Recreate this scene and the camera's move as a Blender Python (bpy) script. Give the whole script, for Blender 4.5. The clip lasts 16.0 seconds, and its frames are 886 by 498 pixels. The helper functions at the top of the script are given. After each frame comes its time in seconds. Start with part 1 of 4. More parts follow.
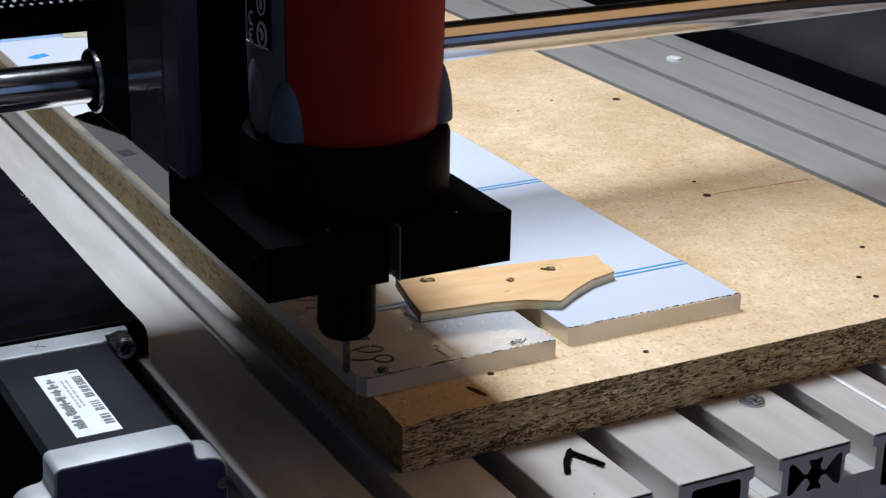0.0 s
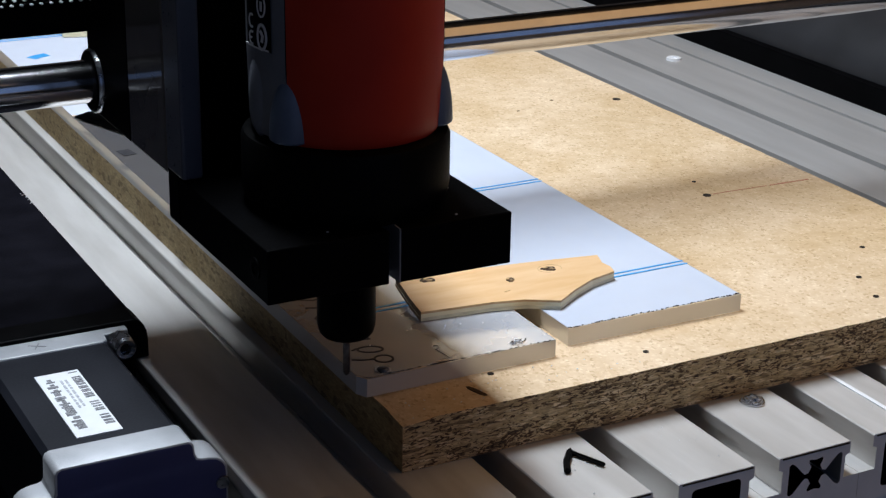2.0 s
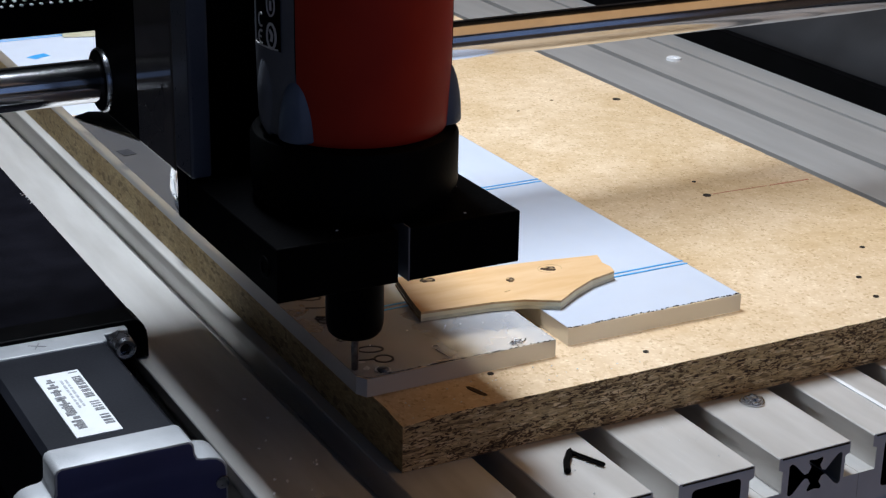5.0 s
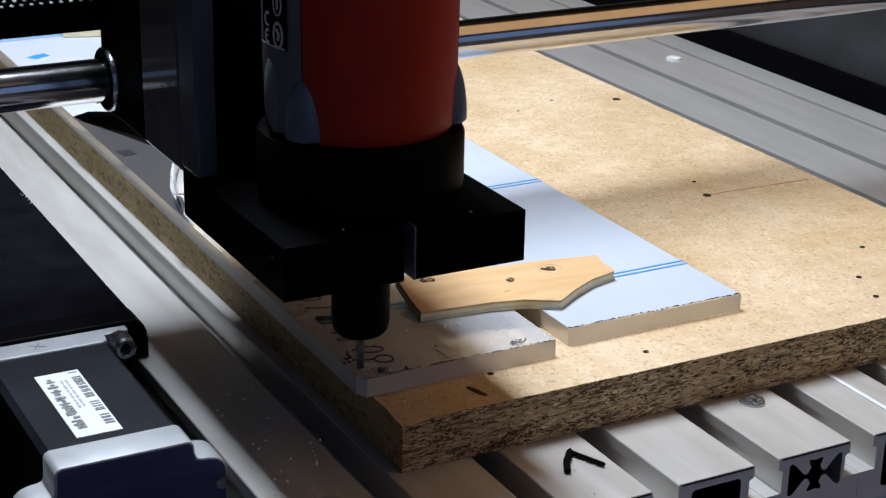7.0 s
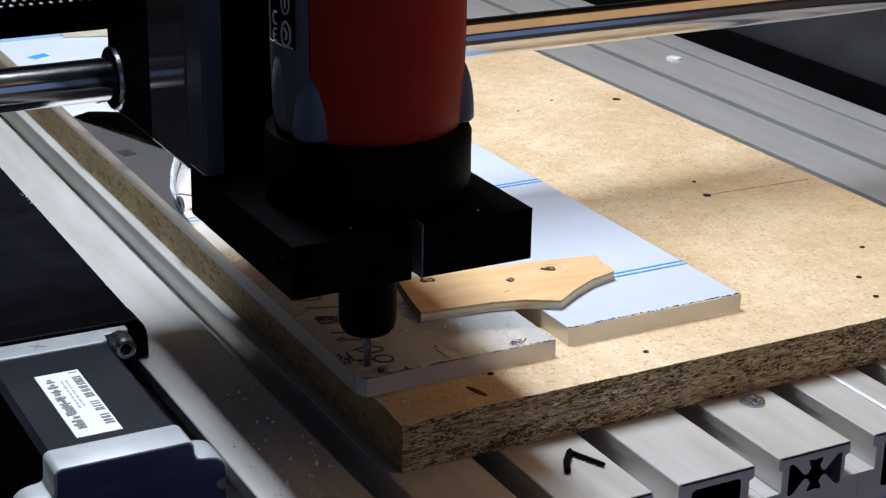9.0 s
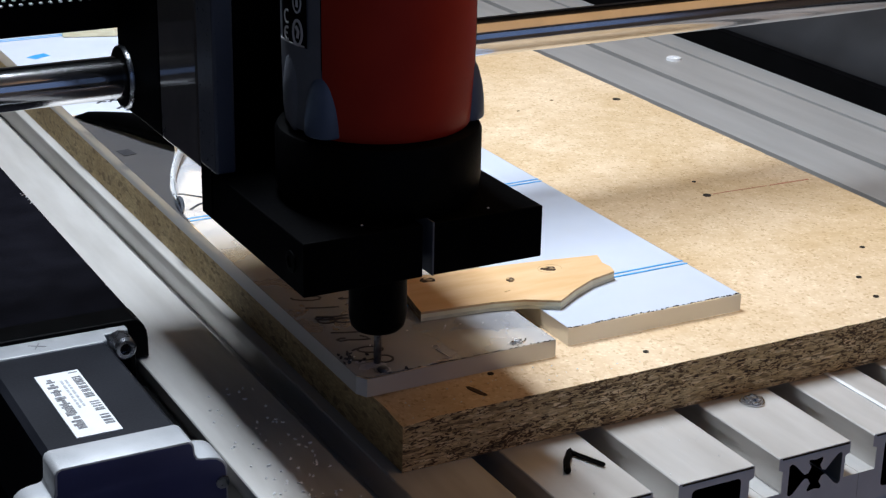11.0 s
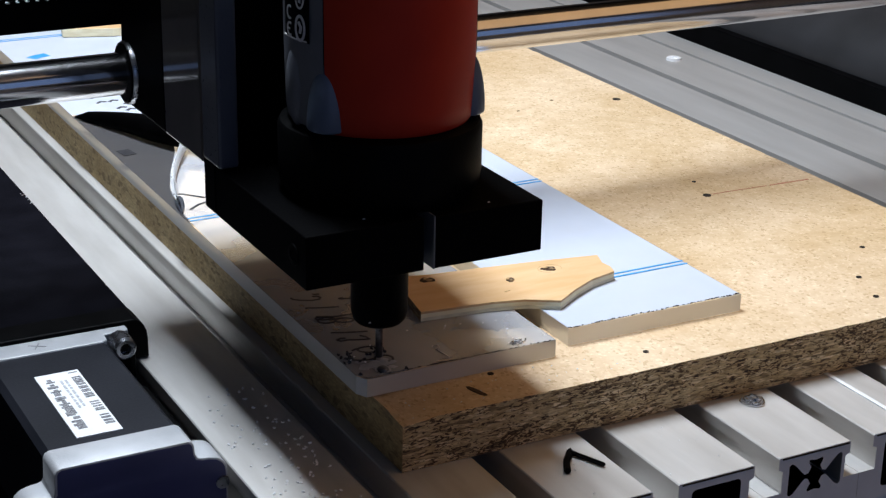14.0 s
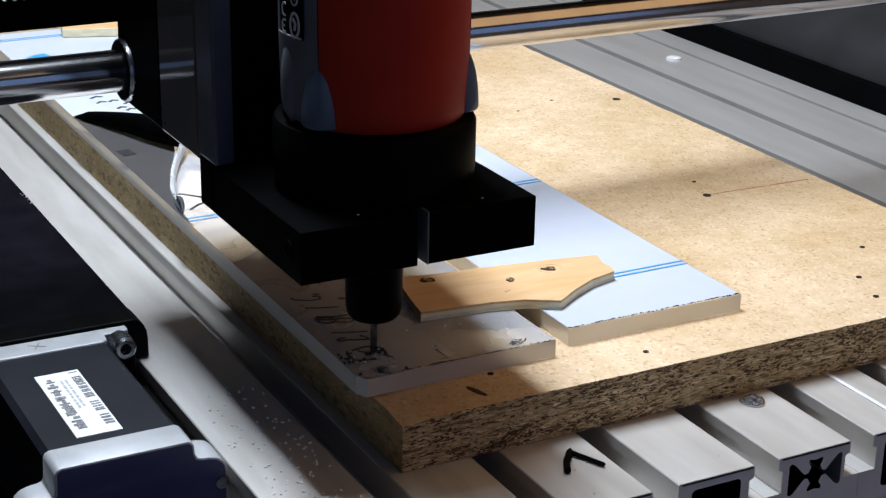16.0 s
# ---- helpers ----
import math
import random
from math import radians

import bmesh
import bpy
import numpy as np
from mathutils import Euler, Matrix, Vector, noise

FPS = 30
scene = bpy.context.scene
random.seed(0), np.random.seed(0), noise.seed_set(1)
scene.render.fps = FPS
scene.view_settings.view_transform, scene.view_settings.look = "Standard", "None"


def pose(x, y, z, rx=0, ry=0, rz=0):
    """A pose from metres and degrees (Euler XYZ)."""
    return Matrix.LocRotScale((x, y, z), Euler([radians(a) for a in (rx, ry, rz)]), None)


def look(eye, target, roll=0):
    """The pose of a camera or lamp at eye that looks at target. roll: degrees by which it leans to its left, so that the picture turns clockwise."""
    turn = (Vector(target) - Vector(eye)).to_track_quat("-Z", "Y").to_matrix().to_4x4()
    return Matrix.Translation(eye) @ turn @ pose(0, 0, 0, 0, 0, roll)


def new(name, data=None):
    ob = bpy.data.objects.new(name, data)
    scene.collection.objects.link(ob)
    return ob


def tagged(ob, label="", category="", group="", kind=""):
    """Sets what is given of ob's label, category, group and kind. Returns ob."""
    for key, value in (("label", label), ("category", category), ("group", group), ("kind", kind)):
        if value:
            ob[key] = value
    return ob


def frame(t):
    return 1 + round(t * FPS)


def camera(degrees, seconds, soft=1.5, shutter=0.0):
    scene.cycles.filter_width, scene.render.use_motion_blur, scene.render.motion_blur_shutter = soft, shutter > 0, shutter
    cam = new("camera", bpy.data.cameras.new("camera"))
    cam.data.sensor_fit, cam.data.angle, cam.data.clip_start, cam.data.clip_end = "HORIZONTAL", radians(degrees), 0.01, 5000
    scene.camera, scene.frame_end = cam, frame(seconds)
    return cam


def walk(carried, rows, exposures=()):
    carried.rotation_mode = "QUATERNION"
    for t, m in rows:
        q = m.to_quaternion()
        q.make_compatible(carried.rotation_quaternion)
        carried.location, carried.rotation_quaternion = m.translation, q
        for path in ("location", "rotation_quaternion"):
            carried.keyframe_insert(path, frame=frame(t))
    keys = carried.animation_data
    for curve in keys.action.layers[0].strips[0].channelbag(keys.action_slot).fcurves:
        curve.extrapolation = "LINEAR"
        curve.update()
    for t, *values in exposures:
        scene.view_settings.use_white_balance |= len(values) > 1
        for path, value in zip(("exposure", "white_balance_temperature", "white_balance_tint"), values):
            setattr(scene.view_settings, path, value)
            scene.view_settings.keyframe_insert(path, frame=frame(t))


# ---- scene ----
# ---- camera: stands still over the front corner of the machine bed ----
cam = camera(28.868, 16.0, soft=1.3)
VIEW = Matrix(((0.883944, 0.151855, -0.442247, -0.2747),
               (-0.467265, 0.322230, -0.823305, -0.5420),
               (0.017482, 0.934402, 0.355790, 0.3270),
               (0, 0, 0, 1)))
walk(cam, [(0.0, VIEW), (16.0, VIEW)], exposures=[(0.0, 0.0), (4.0, 0.0), (6.5, 0.07), (11.5, 0.16), (16.0, 0.20)])

# ---- light ----
world = bpy.data.worlds.new("room_air")
scene.world = world
world.use_nodes = True
world.node_tree.nodes["Background"].inputs[0].default_value = (0.62, 0.78, 1.0, 1)
world.node_tree.nodes["Background"].inputs[1].default_value = 0.004


def area_lamp(name, eye, target, w, h, watts, colour):
    lamp = bpy.data.lights.new(name, "AREA")
    lamp.shape, lamp.size, lamp.size_y, lamp.energy, lamp.color = "RECTANGLE", w, h, watts, colour
    ob = new(name, lamp)
    ob.matrix_world = look(eye, target)
    return ob


area_lamp("tube_light_source", (-0.018, 0.335, 1.02), (-0.018, 0.335, 0.0), 0.14, 0.42, 15.8, (0.85, 0.945, 1.06))
# unseen blue fill from behind the camera, added to light front faces
area_lamp("blue_fill_light", (0.3, -2.44, 0.78), (0.3, 0.0, 0.4), 3.6, 1.35, 4.7, (0.35, 0.53, 1.0))
# unseen warm fill, added to tint the shade and the shaft's reflection
area_lamp("warm_fill_light", (1.55, -0.22, 1.66), (1.55, -0.22, 0.0), 2.2, 2.8, 11.0, (1.0, 0.58, 0.24))

# ---- materials ----


def surface(name, c1, c2, scale=40.0, rough=0.5, metal=0.0, bump=0.0, bump_scale=300.0, stretch=(1, 1, 1),
            contrast=(0.35, 0.65), rough_var=0.08, spec=0.5):
    m = bpy.data.materials.new(name)
    m.use_nodes = True
    nt = m.node_tree
    n, l = nt.nodes, nt.links
    b = n["Principled BSDF"]
    tc = n.new("ShaderNodeTexCoord")
    mp = n.new("ShaderNodeMapping")
    mp.inputs["Scale"].default_value = stretch
    l.new(tc.outputs["Object"], mp.inputs[0])
    t1 = n.new("ShaderNodeTexNoise")
    t1.inputs["Scale"].default_value, t1.inputs["Detail"].default_value = scale, 6
    l.new(mp.outputs[0], t1.inputs["Vector"])
    r = n.new("ShaderNodeValToRGB")
    r.color_ramp.elements[0].position, r.color_ramp.elements[1].position = contrast
    r.color_ramp.elements[0].color, r.color_ramp.elements[1].color = (*c1, 1), (*c2, 1)
    l.new(t1.outputs[0], r.inputs[0])
    l.new(r.outputs[0], b.inputs["Base Color"])
    t2 = n.new("ShaderNodeTexNoise")
    t2.inputs["Scale"].default_value, t2.inputs["Detail"].default_value = bump_scale, 4
    l.new(mp.outputs[0], t2.inputs["Vector"])
    mr = n.new("ShaderNodeMapRange")
    mr.inputs["To Min"].default_value, mr.inputs["To Max"].default_value = max(0.02, rough - rough_var), min(1, rough + rough_var)
    l.new(t2.outputs[0], mr.inputs[0])
    l.new(mr.outputs[0], b.inputs["Roughness"])
    b.inputs["Metallic"].default_value = metal
    b.inputs["Specular IOR Level"].default_value = spec
    if bump:
        bp = n.new("ShaderNodeBump")
        bp.inputs["Strength"].default_value, bp.inputs["Distance"].default_value = bump, 0.001
        l.new(t2.outputs[0], bp.inputs["Height"])
        l.new(bp.outputs[0], b.inputs["Normal"])
    return m


def chipboard(name, light, mid, dark, scale, dark_share, stretch, big=(0.82, 1.0), warp=1.2, grain=0.0, voids=0.0):
    """Pressed wood chips: small cells of three tones, large soft stains."""
    m = bpy.data.materials.new(name)
    m.use_nodes = True
    nt = m.node_tree
    n, l = nt.nodes, nt.links
    b = n["Principled BSDF"]
    b.inputs["Roughness"].default_value = 0.72
    tc = n.new("ShaderNodeTexCoord")
    mp = n.new("ShaderNodeMapping")
    mp.inputs["Scale"].default_value = stretch
    l.new(tc.outputs["Object"], mp.inputs[0])
    bend = n.new("ShaderNodeTexNoise")
    bend.inputs["Scale"].default_value, bend.inputs["Detail"].default_value = scale * 0.6, 3
    l.new(mp.outputs[0], bend.inputs["Vector"])
    add = n.new("ShaderNodeVectorMath")
    add.operation = "MULTIPLY_ADD"
    l.new(bend.outputs["Color"], add.inputs[0])
    add.inputs[1].default_value = (warp / scale,) * 3
    l.new(mp.outputs[0], add.inputs[2])
    v = n.new("ShaderNodeTexVoronoi")
    v.inputs["Scale"].default_value = scale
    l.new(add.outputs[0], v.inputs["Vector"])
    sep = n.new("ShaderNodeSeparateColor")
    l.new(v.outputs["Color"], sep.inputs[0])
    r = n.new("ShaderNodeValToRGB")
    e = r.color_ramp.elements
    e[0].position, e[0].color = 0.0, (*dark, 1)
    e[1].position, e[1].color = 1.0, (*light, 1)
    k = e.new(0.82)
    k.color = (*[0.7 * a + 0.3 * c for a, c in zip(mid, light)], 1)
    k = e.new(dark_share)
    k.color = (*mid, 1)
    k = e.new(dark_share * 0.55)
    k.color = (*[0.75 * a + 0.25 * c for a, c in zip(dark, mid)], 1)
    l.new(sep.outputs[0], r.inputs[0])
    big_n = n.new("ShaderNodeTexNoise")
    big_n.inputs["Scale"].default_value, big_n.inputs["Detail"].default_value = 14, 5
    l.new(tc.outputs["Object"], big_n.inputs["Vector"])
    # stained patches turn a little browner, the clean ones stay pale
    mr = n.new("ShaderNodeValToRGB")
    mr.color_ramp.elements[0].position, mr.color_ramp.elements[1].position = 0.32, 0.66
    mr.color_ramp.elements[0].color = (big[0] * 1.04, big[0] * 0.96, big[0] * 0.84, 1)
    mr.color_ramp.elements[1].color = (big[1], big[1], big[1] * 1.05, 1)
    l.new(big_n.outputs[0], mr.inputs[0])
    mul = n.new("ShaderNodeMix")
    mul.data_type, mul.blend_type = "RGBA", "MULTIPLY"
    mul.inputs[0].default_value = 1.0
    l.new(r.outputs[0], mul.inputs[6])
    l.new(mr.outputs[0], mul.inputs[7])
    mid_n = n.new("ShaderNodeTexNoise")
    mid_n.inputs["Scale"].default_value, mid_n.inputs["Detail"].default_value = 95, 4
    l.new(tc.outputs["Object"], mid_n.inputs["Vector"])
    tint = n.new("ShaderNodeValToRGB")
    tint.color_ramp.elements[0].position, tint.color_ramp.elements[1].position = 0.32, 0.62
    tint.color_ramp.elements[0].color, tint.color_ramp.elements[1].color = (0.94, 0.90, 0.84, 1), (1.03, 1.03, 1.03, 1)
    l.new(mid_n.outputs[0], tint.inputs[0])
    mul2 = n.new("ShaderNodeMix")
    mul2.data_type, mul2.blend_type = "RGBA", "MULTIPLY"
    mul2.inputs[0].default_value = 1.0
    l.new(mul.outputs[2], mul2.inputs[6])
    l.new(tint.outputs[0], mul2.inputs[7])
    # torn fibres: fine streaks between the chips
    fib = n.new("ShaderNodeTexNoise")
    fib.inputs["Scale"].default_value, fib.inputs["Detail"].default_value = 900, 5
    l.new(mp.outputs[0], fib.inputs["Vector"])
    streak = n.new("ShaderNodeValToRGB")
    streak.color_ramp.elements[0].position, streak.color_ramp.elements[1].position = 0.40, 0.58
    streak.color_ramp.elements[0].color = (1 - grain, 1 - grain * 1.03, 1 - grain * 1.06, 1)
    streak.color_ramp.elements[1].color = (1, 1, 1, 1)
    l.new(fib.outputs[0], streak.inputs[0])
    mul3 = n.new("ShaderNodeMix")
    mul3.data_type, mul3.blend_type = "RGBA", "MULTIPLY"
    mul3.inputs[0].default_value = 1.0
    l.new(mul2.outputs[2], mul3.inputs[6])
    l.new(streak.outputs[0], mul3.inputs[7])
    # open voids between the long chips, in drifts
    last = mul3.outputs[2]
    if voids:
        vm = n.new("ShaderNodeMapping")
        vm.inputs["Scale"].default_value = (0.52, 0.52, 1.45)
        l.new(tc.outputs["Object"], vm.inputs[0])
        gap = n.new("ShaderNodeTexNoise")
        gap.inputs["Scale"].default_value, gap.inputs["Detail"].default_value, gap.inputs["Distortion"].default_value = 660, 5, 1.2
        l.new(vm.outputs[0], gap.inputs["Vector"])
        drift = n.new("ShaderNodeTexNoise")
        drift.inputs["Scale"].default_value, drift.inputs["Detail"].default_value = 70, 2
        l.new(vm.outputs[0], drift.inputs["Vector"])
        both = n.new("ShaderNodeMath")
        both.operation = "MULTIPLY_ADD"
        both.inputs[1].default_value = 0.30
        l.new(drift.outputs[0], both.inputs[0])
        l.new(gap.outputs[0], both.inputs[2])
        cut = n.new("ShaderNodeValToRGB")
        cut.color_ramp.elements[0].position, cut.color_ramp.elements[1].position = 0.685, 0.73
        cut.color_ramp.elements[0].color, cut.color_ramp.elements[1].color = (1, 1, 1, 1), (0.17, 0.11, 0.06, 1)
        l.new(both.outputs[0], cut.inputs[0])
        mul4 = n.new("ShaderNodeMix")
        mul4.data_type, mul4.blend_type = "RGBA", "MULTIPLY"
        mul4.inputs[0].default_value = voids
        l.new(last, mul4.inputs[6])
        l.new(cut.outputs[0], mul4.inputs[7])
        last = mul4.outputs[2]
    l.new(last, b.inputs["Base Color"])
    bp = n.new("ShaderNodeBump")
    bp.inputs["Strength"].default_value, bp.inputs["Distance"].default_value = 0.6, 0.0008
    l.new(sep.outputs[1], bp.inputs["Height"])
    l.new(bp.outputs[0], b.inputs["Normal"])
    return m


def clear_plastic(name):
    """Clear cast sheet: light passes straight through, the skin is glossy."""
    m = bpy.data.materials.new(name)
    m.use_nodes = True
    nt = m.node_tree
    n, l = nt.nodes, nt.links
    n.remove(n["Principled BSDF"])
    tr = n.new("ShaderNodeBsdfTransparent")
    tr.inputs["Color"].default_value = (0.97, 0.98, 0.98, 1)
    gl = n.new("ShaderNodeBsdfGlossy")
    gl.inputs["Roughness"].default_value = 0.06
    mix = n.new("ShaderNodeMixShader")
    mix.inputs[0].default_value = 0.045
    l.new(tr.outputs[0], mix.inputs[1])
    l.new(gl.outputs[0], mix.inputs[2])
    l.new(mix.outputs[0], n["Material Output"].inputs[0])
    return m


def film_mat(name, colour, cover):
    """Thin milky film: part of the light passes straight through."""
    m = bpy.data.materials.new(name)
    m.use_nodes = True
    nt = m.node_tree
    n, l = nt.nodes, nt.links
    b = n["Principled BSDF"]
    b.inputs["Base Color"].default_value = (*colour, 1)
    b.inputs["Roughness"].default_value = 0.42
    b.inputs["Specular IOR Level"].default_value = 0.3
    tc = n.new("ShaderNodeTexCoord")
    t = n.new("ShaderNodeTexNoise")
    t.inputs["Scale"].default_value, t.inputs["Detail"].default_value = 30, 5
    l.new(tc.outputs["Object"], t.inputs["Vector"])
    mr = n.new("ShaderNodeMapRange")
    mr.inputs["To Min"].default_value, mr.inputs["To Max"].default_value = cover - 0.06, cover + 0.06
    l.new(t.outputs[0], mr.inputs[0])
    bp = n.new("ShaderNodeBump")
    bp.inputs["Strength"].default_value, bp.inputs["Distance"].default_value = 0.15, 0.001
    l.new(t.outputs[0], bp.inputs["Height"])
    l.new(bp.outputs[0], b.inputs["Normal"])
    tr = n.new("ShaderNodeBsdfTransparent")
    mix = n.new("ShaderNodeMixShader")
    l.new(mr.outputs[0], mix.inputs[0])
    l.new(tr.outputs[0], mix.inputs[1])
    l.new(b.outputs[0], mix.inputs[2])
    l.new(mix.outputs[0], n["Material Output"].inputs[0])
    return m


ALU = surface("brushed_aluminium", (0.52, 0.50, 0.475), (0.66, 0.645, 0.625), 16, 0.45, 0.38, 0.03, 500, (4, 0.6, 4))
# slat metal made darker for the far rail, in place of lamp falloff
RAIL = surface("edge_rail_darker_copy", (0.47, 0.46, 0.45), (0.54, 0.53, 0.52), 14, 0.45, 0.40, 0.03, 500, (4, 0.6, 4))
# cut faces, made paler to stand in for missing light from the front
ALU_CUT = surface("brightened_cut_aluminium", (0.80, 0.815, 0.84), (0.88, 0.895, 0.92), 60, 0.5, 0.1, 0.08, 700)
CAST = surface("cast_aluminium", (0.40, 0.41, 0.43), (0.48, 0.49, 0.51), 60, 0.55, 0.3, 0.15, 900)
STEEL = surface("polished_steel", (0.62, 0.62, 0.64), (0.70, 0.70, 0.72), 50, 0.13, 1.0, 0.0, 400, rough_var=0.02)
SCREW = surface("dull_screw_steel", (0.30, 0.31, 0.34), (0.42, 0.43, 0.46), 200, 0.28, 1.0)
TOOL = surface("tool_steel", (0.10, 0.10, 0.11), (0.2, 0.2, 0.21), 300, 0.3, 0.9)
BLACK_METAL = surface("black_metal_and_hollow_shade", (0.0012, 0.0012, 0.0014), (0.0024, 0.0024, 0.0028), 40, 0.5, 0.0, 0.05, 900, spec=0.02)
GLOSS_BLACK = surface("glossy_black_plate", (0.105, 0.098, 0.095), (0.13, 0.12, 0.115), 30, 0.07, 0.0, 0.0, 300, rough_var=0.02, spec=0.8)
BLACK_PLASTIC = surface("black_plastic", (0.0014, 0.0014, 0.0016), (0.003, 0.003, 0.0033), 60, 0.5, 0.0, 0.08, 1200, spec=0.05)
DARK_GREY = surface("dark_grey_plastic", (0.12, 0.13, 0.155), (0.15, 0.16, 0.19), 60, 0.5, 0.0, 0.08, 1500)
BLUE_GREY = surface("blue_grey_rubber", (0.09, 0.125, 0.19), (0.12, 0.16, 0.235), 80, 0.42, 0.0, 0.05, 1500)
MOTOR_BLACK = surface("satin_black_motor", (0.008, 0.009, 0.013), (0.012, 0.013, 0.018), 40, 0.5, 0.0, 0.05, 900, spec=0.2)
CHEEK = surface("slide_blue_sheen", (0.075, 0.083, 0.112), (0.095, 0.104, 0.135), 40, 0.3, 0.0, 0.03, 600)
RED = surface("red_plastic", (0.38, 0.023, 0.010), (0.46, 0.030, 0.012), 30, 0.5, 0.0, 0.06, 1500, spec=0.2)
COVER_GLOSS = surface("dark_satin_cover", (0.022, 0.022, 0.024), (0.030, 0.030, 0.033), 30, 0.38, 0.0, 0.02, 500, spec=0.5)
NAVY = surface("navy_face_shade", (0.030, 0.036, 0.12), (0.040, 0.046, 0.15), 40, 0.5, 0.0, 0.04, 800)
CHIP_TOP = chipboard("chipboard_face", (0.84, 0.69, 0.485), (0.73, 0.56, 0.36), (0.59, 0.425, 0.25), 840, 0.11, (1, 0.8, 1), (0.80, 1.05), warp=1.7)
BARE_SHADE = film_mat("bare_sheet_shade", (0.075, 0.072, 0.074), 0.90)
CHIP_EDGE = chipboard("chipboard_edge", (1.0, 0.82, 0.52), (0.62, 0.44, 0.22), (0.20, 0.125, 0.055), 760, 0.22, (0.26, 0.26, 1.2), warp=2.2, grain=0.35, voids=1.0)
# side faces: smoother and more olive than the front edge
CHIP_SIDE = chipboard("chipboard_smoother_side", (0.60, 0.46, 0.235), (0.50, 0.375, 0.18), (0.30, 0.215, 0.10), 620, 0.20, (0.5, 0.35, 1.0), (0.74, 1.04), warp=2.0, grain=0.25, voids=0.15)
SPECKLED_WOOD = surface("rough_speckled_wood", (0.13, 0.085, 0.045), (0.42, 0.29, 0.16), 700, 0.85, 0.0, 0.5, 900)
SCORCH_AND_HOLE = surface("scorch_and_hole_brown", (0.03, 0.015, 0.006), (0.09, 0.045, 0.018), 900, 0.8)
GREY_PRINT = surface("grey_print", (0.08, 0.08, 0.09), (0.28, 0.28, 0.29), 700, 0.6)
PALE_PRINT = surface("pale_grey_print", (0.34, 0.35, 0.38), (0.5, 0.51, 0.54), 500, 0.6)
COVER = surface("black_cover_paint", (0.0035, 0.0035, 0.0055), (0.006, 0.006, 0.009), 60, 0.5, 0.0, 0.05, 900, spec=0.03)
PLY = surface("plywood_face", (0.72, 0.445, 0.21), (0.79, 0.53, 0.295), 30, 0.55, 0.0, 0.1, 500, (1, 5, 1))
PLY_EDGE = surface("plywood_edge", (0.76, 0.67, 0.44), (0.86, 0.79, 0.57), 90, 0.65, 0.0, 0.1, 700, (1, 1, 6))
PLY_TOP = surface("plywood_top_veneer_edge", (0.52, 0.33, 0.15), (0.68, 0.46, 0.24), 300, 0.65, 0.0, 0.1, 700)
PLY_DARK = surface("plywood_core_edge", (0.58, 0.54, 0.39), (0.74, 0.70, 0.53), 120, 0.65, 0.0, 0.1, 700, (1, 1, 4))
HOLE = surface("hole_shade_and_burr", (0.012, 0.008, 0.005), (0.03, 0.02, 0.012), 300, 0.9)
INK = surface("black_ink", (0.012, 0.012, 0.016), (0.03, 0.03, 0.035), 500, 0.6)
BLUE_INK = surface("blue_ink", (0.035, 0.29, 0.66), (0.06, 0.37, 0.76), 300, 0.5)
RED_PENCIL = surface("red_pencil", (0.5, 0.16, 0.10), (0.58, 0.28, 0.17), 300, 0.8)
PAPER = surface("white_label_paper", (0.74, 0.75, 0.77), (0.8, 0.81, 0.83), 80, 0.5)
MARK_WHITE = surface("white_print", (0.6, 0.6, 0.6), (0.7, 0.7, 0.7), 80, 0.5)
ACRYLIC = clear_plastic("clear_acrylic")
PALE_EDGE = film_mat("frosted_acrylic_side", (0.62, 0.62, 0.63), 0.80)
GROOVE_FLAKE = film_mat("frosted_groove_flake", (0.80, 0.84, 0.94), 0.45)
ACRYLIC_EDGE = film_mat("sawn_acrylic_edge", (0.66, 0.61, 0.53), 0.78)
FILM = film_mat("milky_film", (0.56, 0.605, 0.695), 0.80)
# same film made clearer, so the strip in the head's shade turns browner
SHADED_FILM = film_mat("shaded_film_clearer", (0.71, 0.735, 0.79), 0.31)
SHAVING = surface("plastic_shaving", (0.80, 0.81, 0.83), (0.92, 0.92, 0.93), 400, 0.12)
GREY_SHAVING = surface("grey_shaving", (0.015, 0.015, 0.018), (0.10, 0.10, 0.11), 900, 0.2)
BENCH = surface("dark_bench_top", (0.03, 0.03, 0.033), (0.05, 0.05, 0.055), 12, 0.4)
WALL = surface("wall_paint", (0.35, 0.35, 0.36), (0.4, 0.4, 0.4), 3, 0.8)
FLOOR = surface("floor_concrete", (0.16, 0.16, 0.16), (0.22, 0.22, 0.21), 4, 0.8)

# ---- building helpers ----


def link(name, bm, material, parent=None, label="", smooth=False):
    me = bpy.data.meshes.new(name)
    bmesh.ops.recalc_face_normals(bm, faces=bm.faces[:])
    bm.to_mesh(me)
    bm.free()
    for m in material if isinstance(material, (list, tuple)) else (material,):
        me.materials.append(m)
    if smooth:
        me.polygons.foreach_set("use_smooth", [True] * len(me.polygons))
        me.set_sharp_from_angle(angle=radians(38))
    ob = new(name, me)
    if parent:
        ob.parent = parent
    if label:
        tagged(ob, label)
    return ob


def part(name, bm, material, parent, label="", smooth=False):
    return link(name, bm, material, parent, label, smooth)


def thing(name, label, category, group="", kind="", at=(0, 0, 0)):
    ob = new(name)
    ob.location = at
    return tagged(ob, label, category, group, kind)


